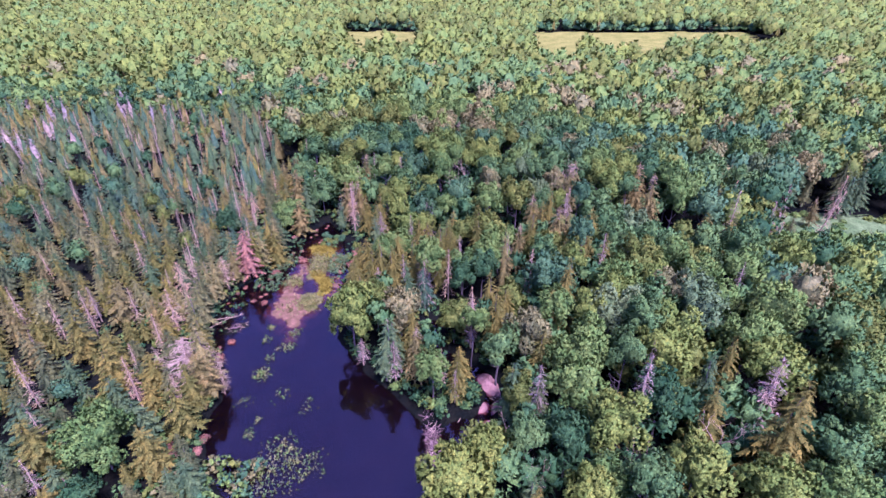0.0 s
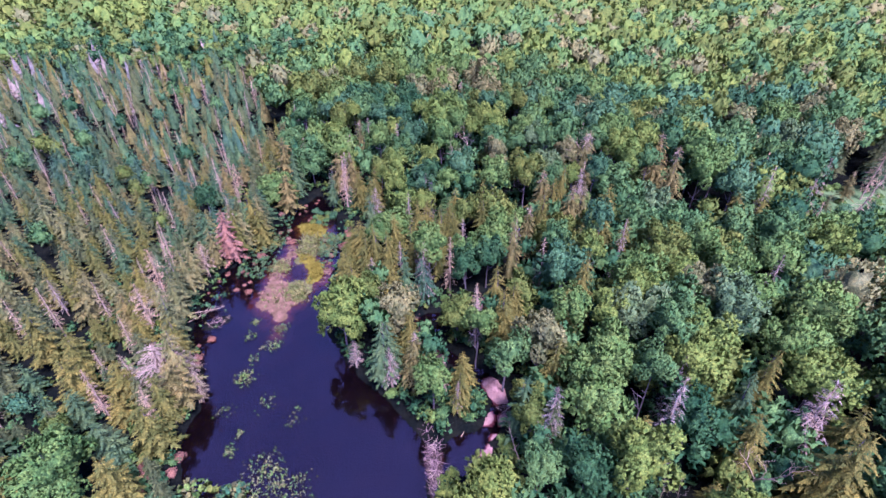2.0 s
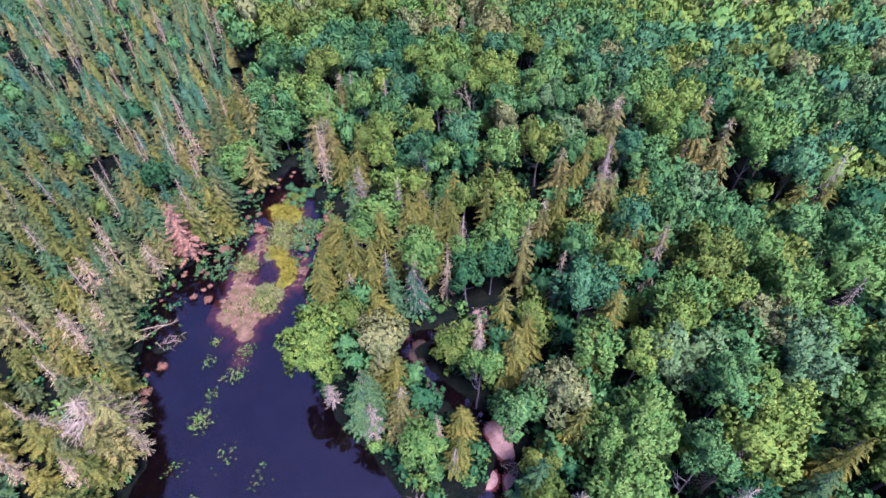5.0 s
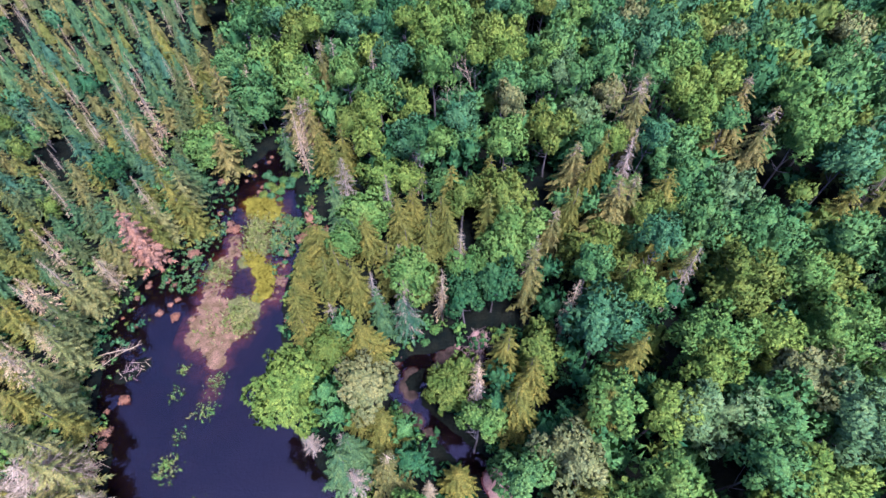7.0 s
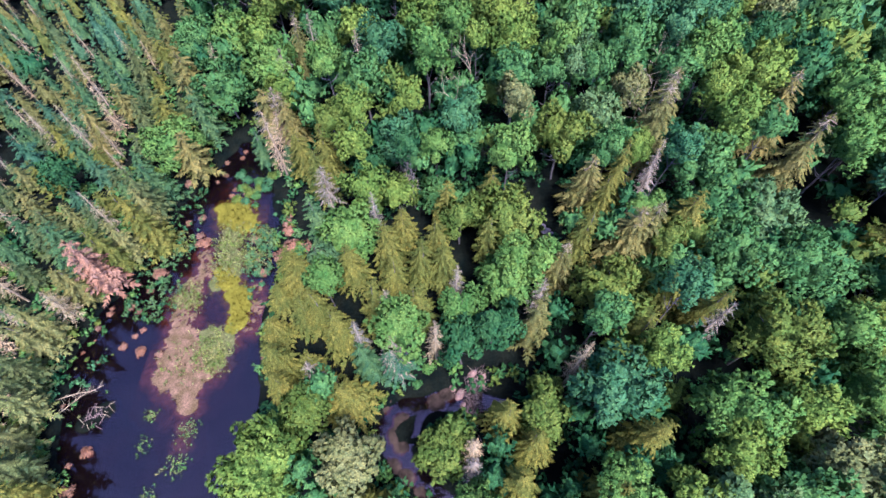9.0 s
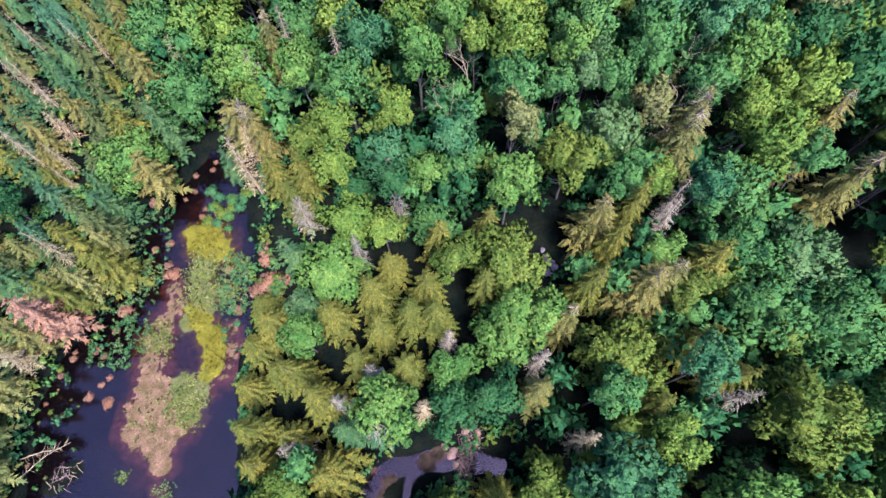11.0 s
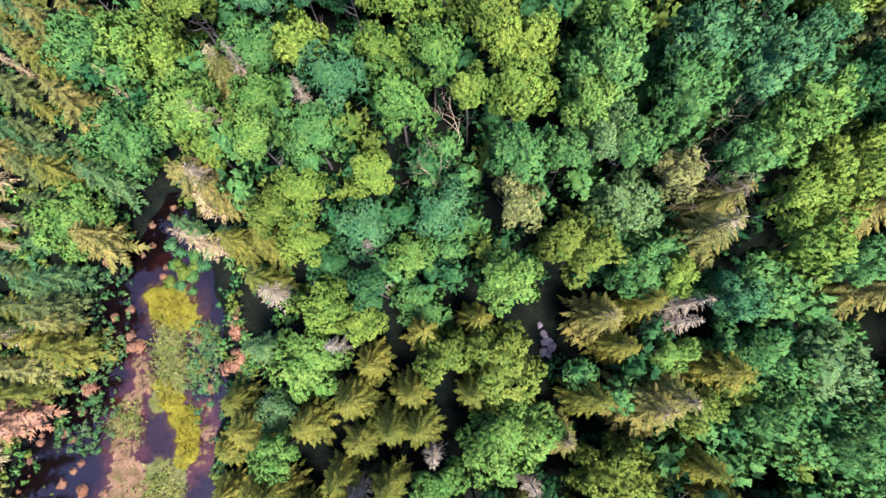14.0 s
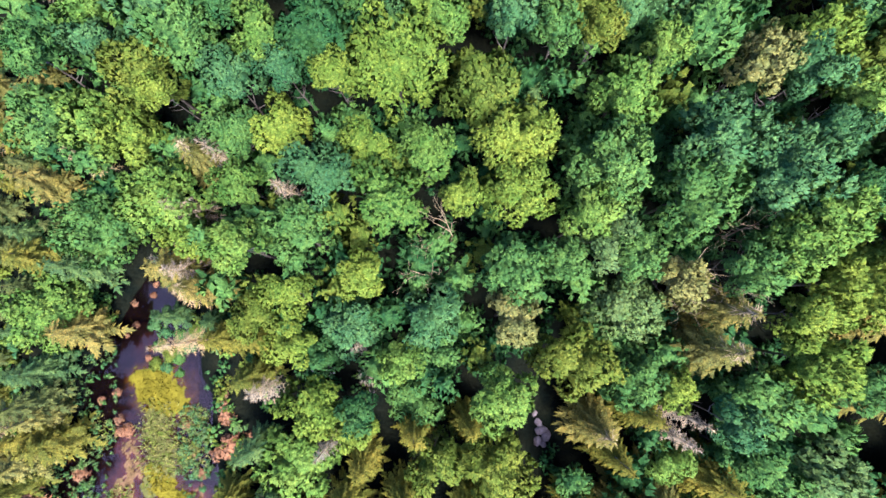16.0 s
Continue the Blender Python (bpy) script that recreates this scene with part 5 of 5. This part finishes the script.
log(2.2, 50.0, 2.6, 30, 6, 0.07, 0.1, "thin bleached log leaning out of the pool")
log(9.5, 45.5, 5.5, 350, 35, 0.08, 0.6, "bleached leaning trunk among bank shrubs")

# shrubs along the banks: (x, y, reach, tone)
RED_SAYS, GREY_SAYS = "rust-red low shrub in dark bog water", "grey-green low shrub in the shallows"


LOW_SHRUBS = []
# coral-tinted shrubs that stand out: (x, y, reach)
CORAL = ((-36.0, 90.0, 0.9), (-36.5, 87.5, 0.6), (-31.3, 94.7, 0.9), (-24.3, 95.4, 0.6), (-22.2, 90.1, 0.7), (-29.3, 102.8, 0.5), (-27.3, 103.3, 0.4), (-35.2, 79.1, 0.7), (-32.8, 78.9, 0.6), (-37.6, 79.8, 0.6), (-18.2, 77.8, 0.7), (-19.8, 78.5, 0.5), (-20.1, 98.9, 0.6), (-36.6, 81.1, 0.4), (-35.8, 81.9, 0.4), (-38.3, 85.1, 0.6), (-37.2, 84.5, 0.5), (-35.7, 104.6, 0.8))


def shrubs(count, x0, x1, y0, y1, sizes, tones, says, flat=0.8, land=False, joined=False):
    """Scattered over a patch; joined ones are too many to tell apart."""
    for _ in range(count):
        x, y, r, tone = rnd.uniform(x0, x1), rnd.uniform(y0, y1), rnd.uniform(*sizes), rnd.choice(tones)
        if land and wet(x, y) > -0.2:
            continue
        if joined and not (abs(x + 37) < 2 and abs(y - 72) < 1):
            LOW_SHRUBS.append((x, y, r, r * flat / 0.5, tone))
        else:
            bush(x, y, r, tone, says, flat)


shrubs(20, -43.0, -38.4, 60, 90, (0.15, 0.45), ("red", "red", "tan", "olive"), RED_SAYS, 0.9)
shrubs(60, -44, -37.5, 58, 90, (0.2, 0.8), ("green", "fresh", "blue"), "small green shrub standing in dark water", joined=True)
shrubs(7, -39.5, -37.5, 58, 68, (0.5, 0.8), ("red",), RED_SAYS)
shrubs(330, -39.0, -32.6, 83, 104, (0.15, 0.5), ("hoary", "hoary", "blue", "green"), GREY_SAYS, joined=True)
shrubs(150, -25.2, -21.2, 89.5, 97.5, (0.15, 0.4), ("hoary", "hoary", "blue"), GREY_SAYS, joined=True)
for bx, by, br in CORAL:
    bush(bx, by, br, "red", RED_SAYS, 0.7)
shrubs(4, -37, -32, 80, 104, (0.3, 0.6), ("red",), RED_SAYS)
shrubs(6, -33, -26, 103.5, 112, (0.25, 0.5), ("red",), RED_SAYS)
shrubs(16, -29, -23.5, 101, 107, (0.5, 1.0), ("blue", "green", "olive"), GREY_SAYS)
shrubs(10, -23.8, -21.8, 84, 102, (0.25, 0.5), ("red", "blue", "blue"), "small shrub in the pond's shallow east arm")
shrubs(26, -24.5, -22.4, 87, 98, (0.2, 0.45), ("blue", "blue"), GREY_SAYS, joined=True)
shrubs(7, -20.5, -18.0, 91, 99, (0.6, 1.1), ("red",), "rust-red shrub on the east bank")
shrubs(70, -21.5, -17.0, 76, 105, (0.4, 1.1), ("hoary", "green", "olive", "dark", "olive"), GREY_SAYS, 0.9, land=True, joined=True)
shrubs(60, -35, -24.5, 33, 43, (0.6, 1.4), ("olive", "fresh", "tan", "blue"), "pale green bog shrub at the pond's south shore", 0.7, joined=True)
shrubs(26, -38.5, -33.5, 37, 47, (0.4, 0.9), ("blue", "green", "red"), GREY_SAYS)
shrubs(16, -18, -1.5, 51, 66, (0.5, 1.0), ("green", "olive", "fresh"), "low green shrub on the east bank", land=True)
shrubs(14, -1, 5, 52.5, 57, (0.6, 1.2), ("fresh", "green"), "bright green shrub beside the small pool", land=True)
shrubs(10, 6.5, 11, 40, 49, (0.7, 1.3), ("bright", "fresh"), "yellow-green willow shrub at the pool", land=True)
shrubs(3, -0.5, 1.0, 42, 45, (0.7, 1.0), ("bright",), "yellow-green shrub growing on the dam")
shrubs(16, -4, 8, 62, 78, (0.4, 0.9), ("fresh", "green", "dark"), "low green shrub on the stream bank", land=True)
shrubs(170, -49, -41, 56, 106, (0.5, 1.2), ("olive", "green", "blue", "fresh"), GREY_SAYS, 0.9, land=True, joined=True)
shrubs(30, 84, 114, 99, 115, (0.7, 1.4), ("fresh", "bright"), "yellow-green shrub in the wet glade")

joined_wood("pond_shrubs", LOW_SHRUBS, ((9999, SHRUBS),), LEAF, "low grey-green shrubs standing in the pond shallows", True)


def floating(name, spots, label, category, size, tones, grassy=0.0):
    """Leaves and tufts on the water in loose clusters (x, y, reach, count)."""
    g = np.random.default_rng(17)
    shapes, kinds = [], []
    for cx, cy, reach, count in spots:
        a, d = g.uniform(0, 6.283, count), 1.25 * reach * np.sqrt(g.uniform(0, 1, count)) * g.uniform(0.4, 1.25, count)
        for x, y in zip(cx + d * np.cos(a), cy + d * np.sin(a)):
            if wet(x, y) < 0.1:
                continue
            if g.random() < grassy:
                n = 4
                p = np.column_stack([x + g.normal(0, 0.06, n), y + g.normal(0, 0.06, n), np.full(n, 0.0)])
                way = unit(np.column_stack([g.normal(0, 0.6, (n, 2)), np.ones(n)]))
                ln = g.uniform(0.25, 0.6, n)
                s = blades(p, way, unit(np.cross(way, g.normal(size=(n, 3)))), ln, ln * 0.25, ln * 0.02, np.tile((0.0, 0.0, 1.0), (n, 1)))
            else:
                r = size * g.uniform(0.5, 1.3)
                f = np.arange(7) / 7 * 5.6 + g.uniform(0, 6.28)
                v = np.column_stack([x + r * np.cos(f), y + r * np.sin(f), 0.012 + 0.02 * g.random(7)])
                v = np.vstack([v, (x, y, 0.012)])
                s = (v, np.array([(i, i + 1, 7) for i in range(6)]), np.tile((0.0, 0.0, 1.0), (8, 1)))
            shapes.append(s)
            kinds.append(np.full(len(s[1]), g.integers(len(tones))))
    v, t, m = join(shapes)
    return tagged(new(name, link_mesh(name, v, t, tones, np.concatenate(kinds), normals=m)), label, category, kind="stuff")


floating("lily_pads", [(-29.5, 59.5, 1.5, 90), (-29.9, 60.3, 0.7, 40), (-19.5, 42.6, 2.8, 190), (-22.4, 45.4, 2.2, 150), (-24.2, 42.0, 2.2, 120), (-27.9, 47.8, 0.8, 40), (-27.4, 50.6, 0.6, 25),
                       (-31.6, 71.5, 0.7, 36), (-27.4, 66.4, 1.3, 70), (-29.5, 63.4, 1.0, 24), (-25.2, 55.5, 1.6, 22), (-21.0, 53.0, 1.4, 18), (-27.0, 70.0, 1.2, 60), (-31.4, 68.0, 1.0, 30), (-30.4, 54.0, 1.2, 20), (-23.0, 38.0, 3.0, 160), (-16.8, 68.5, 0.8, 10)],
         "scattered green lily pads on the dark pond", "lily pads", 0.10, [LEAF["fresh"], LEAF["tan"], LEAF["olive"]], 0.3)
floating("pond_sedge", [(-27.2, 95.2, 2.3, 330), (-27.0, 92.0, 2.4, 330), (-26.4, 79.2, 2.0, 260), (-23.6, 92.5, 1.6, 200), (-23.4, 96.0, 1.4, 130), (-26.0, 77.9, 1.7, 150), (-29.6, 77.8, 2.8, 110), (-31.2, 86.0, 2.0, 190), (-26.4, 80.4, 2.0, 160), (-31.6, 87.0, 1.6, 120), (-35.0, 94.0, 2.0, 160)],
         "tufts of olive sedge standing in shallow water", "sedge", 0.1, [LEAF["olive"], SEDGE, LEAF["tan"]], 0.95)
floating("moss_tufts", [(-27.9, 99.4, 2.4, 260), (-24.4, 86.4, 1.6, 130), (-24.0, 84.0, 1.2, 90), (-27.2, 89.2, 1.5, 90)],
         "short yellow-olive moss tufts on floating mats", "moss", 0.12, [MOSS], 1.0)
